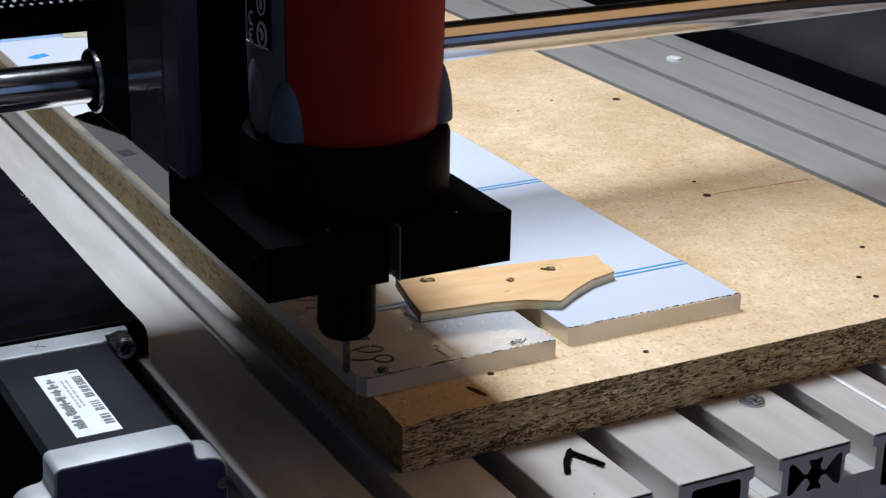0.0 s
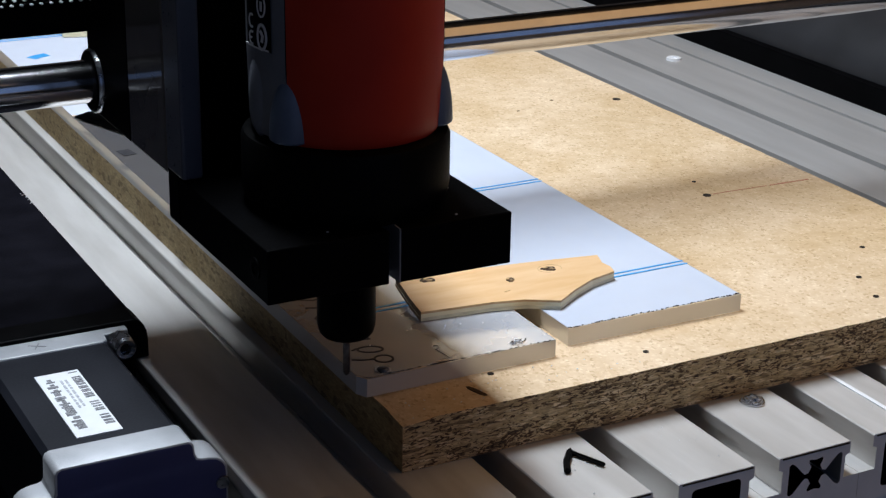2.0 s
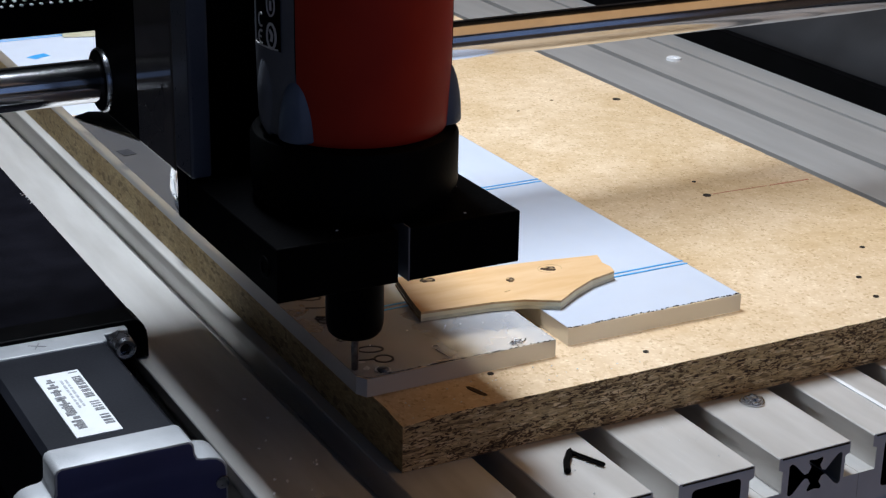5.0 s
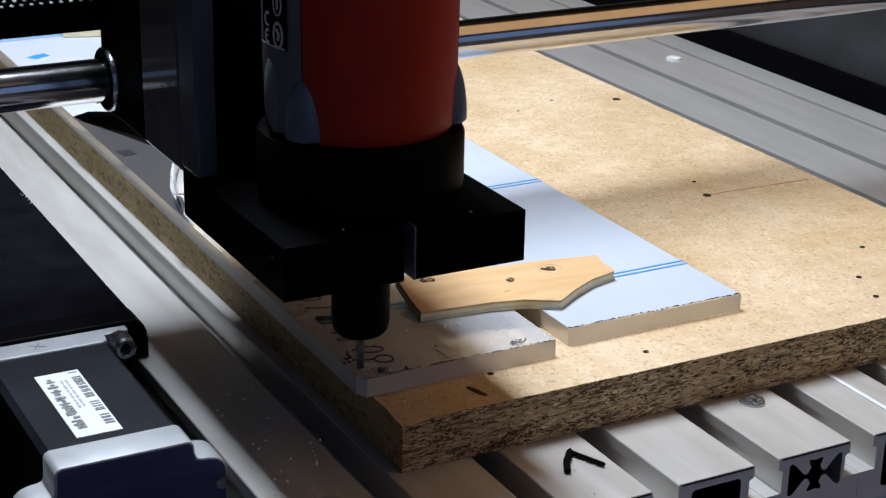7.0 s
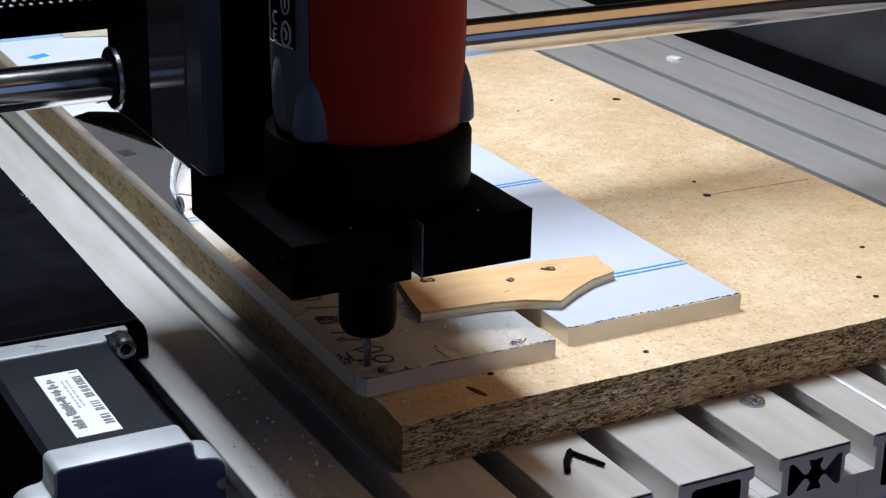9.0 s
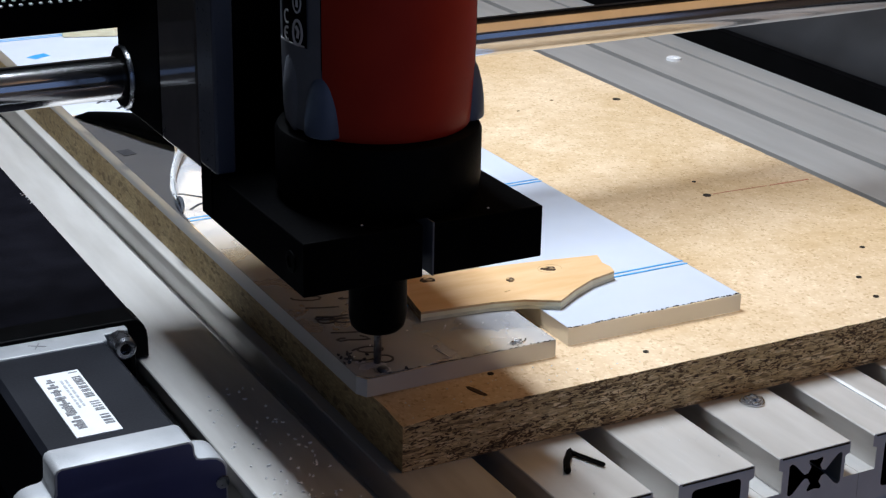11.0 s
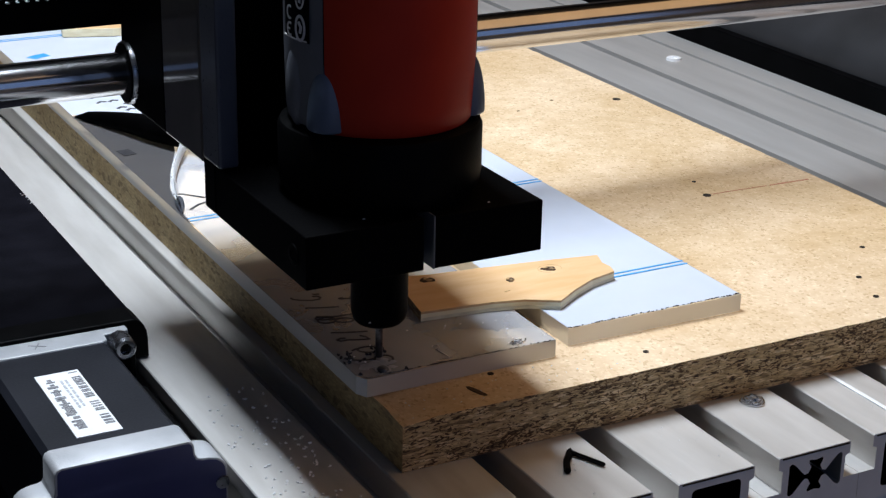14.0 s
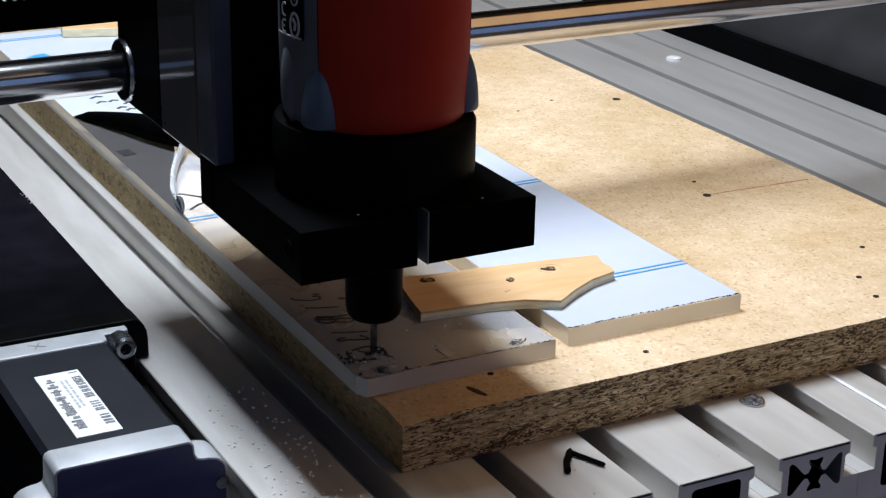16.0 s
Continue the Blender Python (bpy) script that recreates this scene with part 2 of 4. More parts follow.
def box(x0, x1, y0, y1, z0, z1, bevel=0.0, segments=2):
    bm = bmesh.new()
    bmesh.ops.create_cube(bm, size=1.0)
    for v in bm.verts:
        v.co = Vector(((x0 + x1) / 2 + v.co.x * (x1 - x0), (y0 + y1) / 2 + v.co.y * (y1 - y0), (z0 + z1) / 2 + v.co.z * (z1 - z0)))
    if bevel:
        bmesh.ops.bevel(bm, geom=bm.edges[:], offset=bevel, segments=segments, affect="EDGES", profile=0.5)
    return bm


def prism(loops, a, b, axis="z", bevel=0.0):
    """Closed outlines (the first the outside, the rest holes) drawn out along an axis from a to b."""
    place = {"z": lambda p, h: (p[0], p[1], h), "y": lambda p, h: (p[0], h, p[1]), "x": lambda p, h: (h, p[0], p[1])}[axis]
    bm = bmesh.new()
    ends = ([], [])
    for loop in loops:
        rings = [[bm.verts.new(place(p, h)) for p in loop] for h in (a, b)]
        for k, ring in enumerate(rings):
            ends[k].extend(bm.edges.new((ring[i], ring[(i + 1) % len(ring)])) for i in range(len(ring)))
        for i in range(len(loop)):
            j = (i + 1) % len(loop)
            bm.faces.new((rings[0][i], rings[0][j], rings[1][j], rings[1][i]))
    rims = ends[0] + ends[1]
    if len(loops) == 1:
        bm.verts.ensure_lookup_table()
        count = len(loops[0])
        bm.faces.new(bm.verts[:count])
        bm.faces.new(bm.verts[count:2 * count])
    else:
        for edges in ends:
            bmesh.ops.triangle_fill(bm, use_beauty=True, use_dissolve=False, edges=edges)
    if bevel:
        bmesh.ops.recalc_face_normals(bm, faces=bm.faces[:])
        bmesh.ops.bevel(bm, geom=[e for e in rims if e.is_valid], offset=bevel, segments=2, affect="EDGES", profile=0.5)
    return bm


def lathe(profile, segments=48, a0=0.0, a1=360.0, axis="z", caps=True):
    """A turned body from (radius, height) pairs; angles in degrees."""
    bm = bmesh.new()
    full = a1 - a0 >= 359.9
    steps = segments if full else segments + 1
    grid = []
    for r, h in profile:
        row = []
        for i in range(steps):
            a = radians(a0 + (a1 - a0) * i / segments)
            x, y = r * math.cos(a), r * math.sin(a)
            row.append(bm.verts.new((x, y, h) if axis == "z" else (h, x, y) if axis == "x" else (x, h, y)))
        grid.append(row)
    for k in range(len(profile) - 1):
        for i in range(steps if full else steps - 1):
            j = (i + 1) % steps
            bm.faces.new((grid[k][i], grid[k][j], grid[k + 1][j], grid[k + 1][i]))
    if caps and full:
        for row in (grid[0], grid[-1]):
            bm.faces.new(row)
    return bm


def shift(bm, x, y, z):
    bmesh.ops.translate(bm, verts=bm.verts[:], vec=(x, y, z))
    return bm


def merge(*meshes):
    out = meshes[0]
    for other in meshes[1:]:
        me = bpy.data.meshes.new("joined")
        other.to_mesh(me)
        other.free()
        out.from_mesh(me)
        bpy.data.meshes.remove(me)
    return out


def rounded(x0, x1, y0, y1, r, n=4):
    pts = []
    for cx, cy, a in ((x1 - r, y1 - r, 0), (x0 + r, y1 - r, 90), (x0 + r, y0 + r, 180), (x1 - r, y0 + r, 270)):
        for i in range(n + 1):
            t = radians(a + 90 * i / n)
            pts.append((cx + r * math.cos(t), cy + r * math.sin(t)))
    return pts


def ribbon(points, width, z0, z1):
    """A flat drawn line along points (x, y), as a thin raised strip."""
    bm = bmesh.new()
    rows = []
    for i, p in enumerate(points):
        a, b = points[max(0, i - 1)], points[min(len(points) - 1, i + 1)]
        d = Vector((b[0] - a[0], b[1] - a[1], 0)).normalized()
        s = Vector((-d.y, d.x, 0)) * width / 2
        c = Vector((p[0], p[1], 0))
        rows.append([bm.verts.new((c + k * s) + Vector((0, 0, z))) for k, z in ((-1, z0), (-1, z1), (1, z1), (1, z0))])
    for r0, r1 in zip(rows, rows[1:]):
        for k in range(4):
            bm.faces.new((r0[k], r0[(k + 1) % 4], r1[(k + 1) % 4], r1[k]))
    bm.faces.new(rows[0])
    bm.faces.new(rows[-1])
    return bm


def arc(cx, cy, rx, ry, a0, a1, n=18):
    return [(cx + rx * math.cos(radians(a0 + (a1 - a0) * i / n)), cy + ry * math.sin(radians(a0 + (a1 - a0) * i / n))) for i in range(n + 1)]


def socket_screw(name, m, r, h, parent=None, head=STEEL):
    bm = lathe([(r * 0.55, h * 0.45), (r * 0.55, h), (r * 0.85, h), (r, h * 0.85), (r, 0.0)], 20, caps=True)
    bm.transform(m)
    return part(name, bm, head, parent, smooth=True)


# ---- the room round the machine ----
BENCH_Z = -0.11


def room():
    tagged(link("floor", box(-3, 3, -2.5, 3, -0.97, -0.92), FLOOR), "grey concrete workshop floor", "floor", kind="structure")
    tagged(link("ceiling", box(-3, 3, -2.5, 3, 1.75, 1.80), WALL), "grey painted workshop ceiling", "ceiling", kind="structure")
    tagged(link("wall_left", box(-3.1, -3, -2.5, 3, -0.97, 1.8), WALL), "plain grey painted wall", "wall", kind="structure")
    tagged(link("wall_right", box(3, 3.1, -2.5, 3, -0.97, 1.8), WALL), "plain grey painted wall", "wall", kind="structure")
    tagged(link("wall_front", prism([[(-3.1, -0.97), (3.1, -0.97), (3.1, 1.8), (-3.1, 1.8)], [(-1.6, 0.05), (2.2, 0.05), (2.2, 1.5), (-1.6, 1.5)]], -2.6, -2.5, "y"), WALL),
           "plain grey wall with an opening added for the fill light", "wall", kind="structure")
    tagged(link("wall_back", box(-3.1, 3.1, 3.0, 3.1, -0.97, 1.8), WALL), "plain grey painted wall", "wall", kind="structure")
    # unseen body and cables, added round the overhead light
    tube = thing("tube_lamp", "unseen white lamp body added round the overhead light", "lamp")
    part("housing", box(-0.10, 0.064, 0.095, 0.575, 1.026, 1.066, 0.008), PAPER, tube)
    for y in (0.15, 0.52):
        part("cable", shift(lathe([(0.003, 1.066), (0.003, 1.75)], 8), -0.018, y, 0), BLACK_PLASTIC, tube)
    # body added round the warm fill; no such lamp is seen
    panel = thing("warm_fill_panel", "large unseen panel added for warm fill light", "lamp")
    part("housing", box(0.40, 2.70, -1.68, 1.24, 1.672, 1.75, 0.01), PAPER, panel)
    # unseen opening, added as a frame for the blue fill light
    win = thing("fill_window", "unseen window added behind the camera for blue fill light", "window", kind="structure")
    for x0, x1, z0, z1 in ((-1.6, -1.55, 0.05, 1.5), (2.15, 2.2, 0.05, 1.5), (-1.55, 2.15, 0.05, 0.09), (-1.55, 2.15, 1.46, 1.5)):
        part("fill_window_frame", box(x0, x1, -2.58, -2.52, z0, z1, 0.004), PAPER, win)
    bench = thing("workbench", "dark workbench carrying the milling machine", "workbench")
    part("benchtop", box(-0.9, 1.5, -0.45, 1.5, BENCH_Z - 0.04, BENCH_Z, 0.003), BENCH, bench)
    for x in (-0.84, 1.44):
        for y in (-0.39, 1.44):
            part("leg", box(x - 0.035, x + 0.035, y - 0.035, y + 0.035, -0.92, BENCH_Z - 0.04, 0.002), BENCH, bench)


room()

# ---- machine bed: T-slot extrusions side by side ----
PITCH, SLAT, BED_Y0, BED_Y1 = 0.0498, 0.0373, -0.0565, 0.98


def slat_outline(x, lip=0.0):
    w = SLAT
    pts = [(-lip, -0.0005), (0.0005 - lip, 0), (w - 0.0005, 0), (w, -0.0005), (w, -0.0055), (w - 0.0022, -0.0065), (w - 0.0022, -0.0165), (w + 0.00615, -0.0165), (w + 0.00615, -0.031)]
    pts += [(-0.00615, -0.031), (-0.00615, -0.0165), (0.0022, -0.0165), (0.0022, -0.0065), (-lip, -0.0055)]
    return [(x + a, b) for a, b in pts]


def bow_tie(x):
    c, z = x + SLAT / 2 + 0.0008, -0.0115
    top = [(0.0, 0.0068), (0.0034, 0.0074), (0.0037, 0.0062), (0.0023, 0.0038), (0.0036, 0.0013), (0.0056, 0.0010), (0.0110, 0.0066), (0.0126, 0.0074), (0.0139, 0.0066)]
    half = top + [(a, -b) for a, b in top[::-1]]
    right = [(c + a, z + b) for a, b in half]
    left = [(c - a, z + b) for a, b in half[1:-1]][::-1]
    return right + left


def machine_bed():
    bed = thing("machine_bed", "silver aluminium T-slot machine bed of parallel slats", "machine bed")
    for k in range(-1, 8):
        x = -0.0057 + PITCH * k
        hole = bow_tie(x) if k in (3, 7) else rounded(x + 0.0065, x + SLAT - 0.0065, -0.026, -0.0042, 0.002, 3)
        bm = prism([slat_outline(x, 0.0034 if k < 0 else 0.0), hole], BED_Y0, BED_Y1, "y")
        bm.normal_update()
        for f in bm.faces:
            c = f.calc_center_median()
            # walls of the hollows are coloured black to stand for the shade inside
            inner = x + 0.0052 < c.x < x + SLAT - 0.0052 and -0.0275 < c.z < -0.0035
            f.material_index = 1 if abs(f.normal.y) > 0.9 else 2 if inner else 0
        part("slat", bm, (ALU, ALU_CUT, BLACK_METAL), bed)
        # dark burr left along the sawn front edge
        if k >= 0:
            part("burr", box(x + 0.0015, x + SLAT - 0.001, BED_Y0 - 0.0004, BED_Y0 + 0.0002, -0.0010, -0.0003), HOLE, bed)
    right = [(0.4005, 0), (0.4420, 0), (0.4420, -0.010), (0.4488, -0.010), (0.4488, 0), (0.4970, 0), (0.4970, -0.006), (0.5006, -0.006), (0.5010, 0), (0.5240, 0), (0.5240, -0.031), (0.4005, -0.031)]
    part("margin_plate", prism([right], BED_Y0, BED_Y1, "y"), RAIL, bed, "plain edge plate with two narrow grooves")
    socket_screw("screw", pose(0.4784, 0.4964, -0.0004), 0.0055, 0.0026, bed, ALU_CUT)
    socket_screw("screw", pose(-0.0405, 0.487, -0.0004), 0.0035, 0.0015, bed, CAST)
    # glint of the lamp on the joint's bevel, laid on as a pale strip
    part("joint_glint", box(0.2134, 0.2156, BED_Y0, BED_Y1, 0.0001, 0.0007, 0.0002), ALU_CUT, bed, "pale strip standing in for the glint on a joint's bevel")
    socket_screw("screw", pose(-0.0375, -0.0140, -0.0004), 0.0062, 0.0036, bed, CAST)
    for y in (-0.02, 0.45, 0.9):
        part("cross_member", box(-0.05, 0.52, y - 0.03, y + 0.03, BENCH_Z, -0.0315, 0.002), ALU_CUT, bed)
    return bed


machine_bed()


def guide_housings():
    """Long black covers over the two lengthwise guides."""
    for side, x0, x1, y0 in ((0, -0.26, -0.0558, 0.166), (1, 0.5332, 0.76, -0.05)):
        h = thing("guide_cover", "long black cover over the lengthwise guide", "machine cover", "guide covers")
        if side:
            # black strip added for the dark band beside the bed, not a known part
            part("dark_edge_strip", box(0.5245, 0.5330, y0, 0.98, -0.05, 0.0165, 0.0008), BLACK_METAL, h)
            # shoulder curved and greyed to give a soft sheen; true shape unknown
            pts = [(x1, -0.05), (x0, -0.05)] + [(x0 + 0.22 * (1 - math.cos(radians(a))), 0.0165 + 0.070 * math.sin(radians(a))) for a in range(0, 91, 5)] + [(x1, 0.0865)]
            part("cover", prism([pts], y0, 0.98, "y"), COVER_GLOSS, h, "dark grey cover with a rounded shoulder", True)
        else:
            part("cover", box(x0, x1, y0, 0.98, -0.05, 0.0165, 0.0012), COVER, h)
        part("foot", box(x0 + 0.02, x1 - 0.02, 0.3, 0.9, BENCH_Z, -0.05, 0.002), BLACK_METAL, h)
        if side == 0:
            pts = [(-0.20, 0.0006), (-0.0540, 0.0006), (-0.0540, 0.0095)]
            pts += [(-0.0540 - 0.007 * (1 - math.cos(radians(a))), 0.0095 + 0.0105 * math.sin(radians(a))) for a in (20, 40, 60, 80, 90)] + [(-0.20, 0.0200)]
            part("end_plate", prism([pts], 0.1490, 0.1658, "y", 0.0008), BLACK_PLASTIC, h, "black end plate with a rounded corner")


guide_housings()


def stepper_motor():
    """A flange-mounted square motor, 56 mm across."""
    m = thing("stepper_motor", "black stepper motor with silver end cap and barcode label", "motor")
    cx, cz, w = -0.1037, -0.0094, 0.0272

    def octagon(hw, cut):
        return [(cx + a * hw, cz + b * hw) for a, b in ((-1 + cut, 1), (1 - cut, 1), (1, 1 - cut), (1, -1 + cut), (1 - cut, -1), (-1 + cut, -1), (-1, -1 + cut), (-1, 1 - cut))]

    part("body", prism([octagon(w, 0.09)], 0.0440, 0.1350, "y"), MOTOR_BLACK, m)
    # square cap with hollowed corners that leave a rounded ear on each side
    k = 0.0280
    half = [(0.90, 1.0), (0.965, 0.965), (0.99, 0.90), (1.00, 0.78), (1.03, 0.72), (1.09, 0.70), (1.20, 0.69), (1.32, 0.66), (1.41, 0.59), (1.46, 0.50), (1.47, 0.38), (1.47, -1.0)]
    outline = [(cx + u * k, cz + v * k) for u, v in half] + [(cx - u * k, cz + (v if v > 0.85 or v < 0 else v - 0.16) * k) for u, v in half[::-1]]
    bm = prism([outline], 0.0285, 0.0455, "y", 0.0010)
    bm.normal_update()
    # shade and blue reflection on the front face are put into its colour
    for f in bm.faces:
        if abs(f.normal.y) > 0.95 and f.calc_center_median().y < 0.035:
            f.material_index = 1
    cap = part("end_cap", bm, (CAST, NAVY), m, "cast silver end cap, its shaded face coloured dark blue", True)
    part("screw", shift(lathe([(0.0026, -0.0006), (0.0030, 0.0004)], 16, axis="y"), -0.0650, 0.0283, -0.0022), SCREW, cap)
    flange = [(-0.1335, 0.1345), (-0.0795, 0.1345), (-0.0770, 0.1362), (-0.0762, 0.1418), (-0.0668, 0.1422), (-0.0650, 0.1440), (-0.0650, 0.1485), (-0.1335, 0.1485)]
    plate = part("flange", prism([flange], -0.0365, 0.0186, "z", 0.0007), CAST, m, "silver mounting flange")
    for a, b in (((-0.1100, 0.1440), (-0.1030, 0.1398)), ((-0.1080, 0.1392), (-0.1050, 0.1446))):
        part("pencil_mark", ribbon([a, b], 0.0005, 0.0186, 0.01875), GREY_PRINT, plate)
    part("lug", box(-0.0760, -0.0640, 0.1345, 0.1415, -0.03, 0.0135, 0.003), BLACK_METAL, m)
    part("bolt", shift(lathe([(0.0026, 0.0035), (0.0026, 0.0002), (0.0042, 0.0), (0.0052, 0.0012), (0.0052, 0.0105)], 28, axis="y"), -0.0705, 0.1300, 0.0148), SCREW, m, "socket head bolt", True)
    # dark disc put in the bolt head for the shade of its recess
    part("socket", shift(lathe([(0.0025, 0.0030), (0.0025, 0.0033)], 6, axis="y"), -0.0705, 0.1300, 0.0148), HOLE, m)
    # black strip between the motor and the bed
    part("black_side_strip", box(-0.0760, -0.0605, 0.0460, 0.1340, -0.05, -0.006, 0.001), BLACK_PLASTIC, m)
    part("support", box(cx - 0.02, cx + 0.02, 0.06, 0.12, BENCH_Z, cz - 0.0270), BLACK_METAL, m)
    label = part("label", box(-0.1161, -0.0975, 0.0506, 0.1119, 0.0178, 0.0184), PAPER, m, "white paper barcode label")
    return m, label


MOTOR, MOTOR_LABEL = stepper_motor()


def label_print(label):
    rng = random.Random(4)
    z0, z1 = 0.0184, 0.01855
    # barcode along one long side, in four groups
    y, bm = 0.1100, None
    while y > 0.0535:
        w = rng.choice((0.0006, 0.0010, 0.0016))
        b = box(-0.1022, -0.0984, y - w, y, z0, z1)
        bm = b if bm is None else merge(bm, b)
        y -= w + rng.choice((0.0005, 0.0008, 0.0012))
        if rng.random() < 0.12:
            y -= 0.0035
    part("barcode", bm, GREY_PRINT, label)
    # a line of bold print that cannot be read: short bars of uneven height
    y, bm = 0.1065, None
    while y > 0.0570:
        w = rng.uniform(0.0008, 0.0022)
        lo, hi = rng.choice((0.0, 0.0008, 0.0016)), rng.choice((0.0, 0.0, 0.0010))
        b = box(-0.1140 + lo, -0.1096 - hi, y - w, y, z0, z1)
        bm = b if bm is None else merge(bm, b)
        y -= w + rng.choice((0.0004, 0.0004, 0.0013))
    part("print_line", bm, GREY_PRINT, label)
    bm = None
    for x in (-0.1076, -0.1056):
        y = 0.1035
        while y > 0.0760:
            w = rng.uniform(0.0015, 0.004)
            b = box(x, x + 0.0010, y - w, y, z0, z1)
            bm = b if bm is None else merge(bm, b)
            y -= w + 0.0011
    part("small_print", bm, PALE_PRINT, label)


label_print(MOTOR_LABEL)

# ---- chipboard ----
T = 0.022
BX, BY = 0.350, 0.74


def particle_board():
    board = thing("particle_board", "thick raw chipboard panel lying on the machine bed", "board")
    bm = box(0, BX, 0, BY, 0.0002, T)
    bmesh.ops.subdivide_edges(bm, edges=[e for e in bm.edges if abs(e.verts[0].co.z - e.verts[1].co.z) < 1e-6 and max(v.co.z for v in e.verts) > 0.01], cuts=150, use_grid_fill=False)
    for v in bm.verts:
        if v.co.z > 0.01:
            n = noise.noise(v.co * 160)
            v.co.z -= 0.0004 * max(0, n)
            if v.co.y < 1e-5:
                v.co.y += 0.0006 * max(0, noise.noise(v.co * 220 + Vector((3, 1, 2))))
            if v.co.x < 0.012 and v.co.y < 0.012:
                v.co.z -= 0.0015 * (1 - (v.co.x + v.co.y) / 0.024)
    bm.normal_update()
    for f in bm.faces:
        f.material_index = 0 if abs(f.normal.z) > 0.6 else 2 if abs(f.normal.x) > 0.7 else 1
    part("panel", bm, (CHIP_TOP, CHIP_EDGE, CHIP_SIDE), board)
    for x, y, r in ((0.3342, 0.3573, 0.0026), (0.2737, 0.175, 0.0023), (0.2809, 0.1972, 0.0012), (0.1254, 0.0157, 0.0013), (0.0537, 0.0253, 0.0014),
                    (0.2684, 0.0441, 0.0014), (0.2593, 0.0215, 0.0014), (0.2941, 0.3725, 0.0011), (0.262, 0.36, 0.0010), (0.2975, 0.0755, 0.0014)):
        # flush discs, coloured dark for the shade inside each hole
        part("screw_hole", shift(lathe([(r, 0.0), (r, 0.0003), (r * 0.6, 0.0001)], 14), x, y, T), HOLE if r > 0.00115 else SPECKLED_WOOD, board)
    scorch = [(0.0384, 0.0188), (0.0396, 0.0184), (0.0408, 0.0160), (0.0416, 0.0130), (0.0424, 0.0100), (0.0427, 0.0078), (0.0414, 0.0080), (0.0398, 0.0104), (0.0388, 0.0135), (0.0381, 0.0168)]
    part("scorch_mark", prism([scorch], T, T + 0.0002, "z"), SCORCH_AND_HOLE, board)
    part("pencil_line", ribbon([(0.278, 0.1754), (0.296, 0.1749), (0.314, 0.1744)], 0.0004, T, T + 0.0002), RED_PENCIL, board)
    part("pencil_line", ribbon([(0.316, 0.1742), (0.328, 0.1741), (0.3425, 0.1734)], 0.0011, T, T + 0.0002), RED_PENCIL, board)


particle_board()

# ---- acrylic sheets with milky film ----
AZ = 0.030


def acrylic_sheet(label, outline, film_outline, lines, skin=FILM):
    s = thing("acrylic_sheet", label, "plastic sheet", "acrylic offcuts")
    slab = part("slab", prism([outline], T + 0.0003, AZ - 0.0002, "z"), ACRYLIC, s)
    slab.visible_shadow = False
    # sawn edges scatter light: a thin frosted band round the rim
    rim = bmesh.new()
    n = len(outline)
    low = [rim.verts.new((x, y, T + 0.0001)) for x, y in outline]
    top = [rim.verts.new((x, y, AZ + 0.0001)) for x, y in outline]
    mid = Vector((sum(p[0] for p in outline) / n, sum(p[1] for p in outline) / n, 0))
    for v in low + top:
        d = Vector((v.co.x - mid.x, v.co.y - mid.y, 0))
        v.co.x += 0.0004 * (1 if d.x > 0 else -1)
        v.co.y += 0.0004 * (1 if d.y > 0 else -1)
    for i in range(n):
        j = (i + 1) % n
        f = rim.faces.new((low[i], low[j], top[j], top[i]))
        f.material_index = 1 if max(outline[i][0], outline[j][0]) < 0.02 else 0
    ob = part("sawn_edge", rim, (ACRYLIC_EDGE, PALE_EDGE), s, "frosted sawn edge")
    for fo in film_outline:
        ob = part("film", prism([fo], AZ, AZ + 0.0002, "z"), skin if fo is film_outline[0] else FILM, s, "milky bluish protective film")
        ob.visible_shadow = False
    burr = [(x, y + 0.0001) for x, y in film_outline[0] if y < 0.045 and x > 0.004]
    rng = random.Random(len(burr))
    bits = None
    for (xa, ya), (xb, yb) in zip(burr, burr[1:]):
        for q in range(5):
            if rng.random() < 0.40 or xb < xa:
                continue
            u, w = q / 5, (q + rng.uniform(0.7, 1.5)) / 5
            b = ribbon([(xa + u * (xb - xa), ya + u * (yb - ya)), (xa + w * (xb - xa), ya + w * (yb - ya) + rng.uniform(-0.0005, 0.0003))], rng.uniform(0.0001, 0.0003), AZ + 0.0001, AZ + rng.uniform(0.0003, 0.0007))
            bits = b if bits is None else merge(bits, b)
    part("burr", bits, INK, s, "dark ragged saw burr")
    for pts in lines:
        part("blue_line", ribbon(pts, 0.0012, AZ + 0.0002, AZ + 0.0004), BLUE_INK, s)
    return s


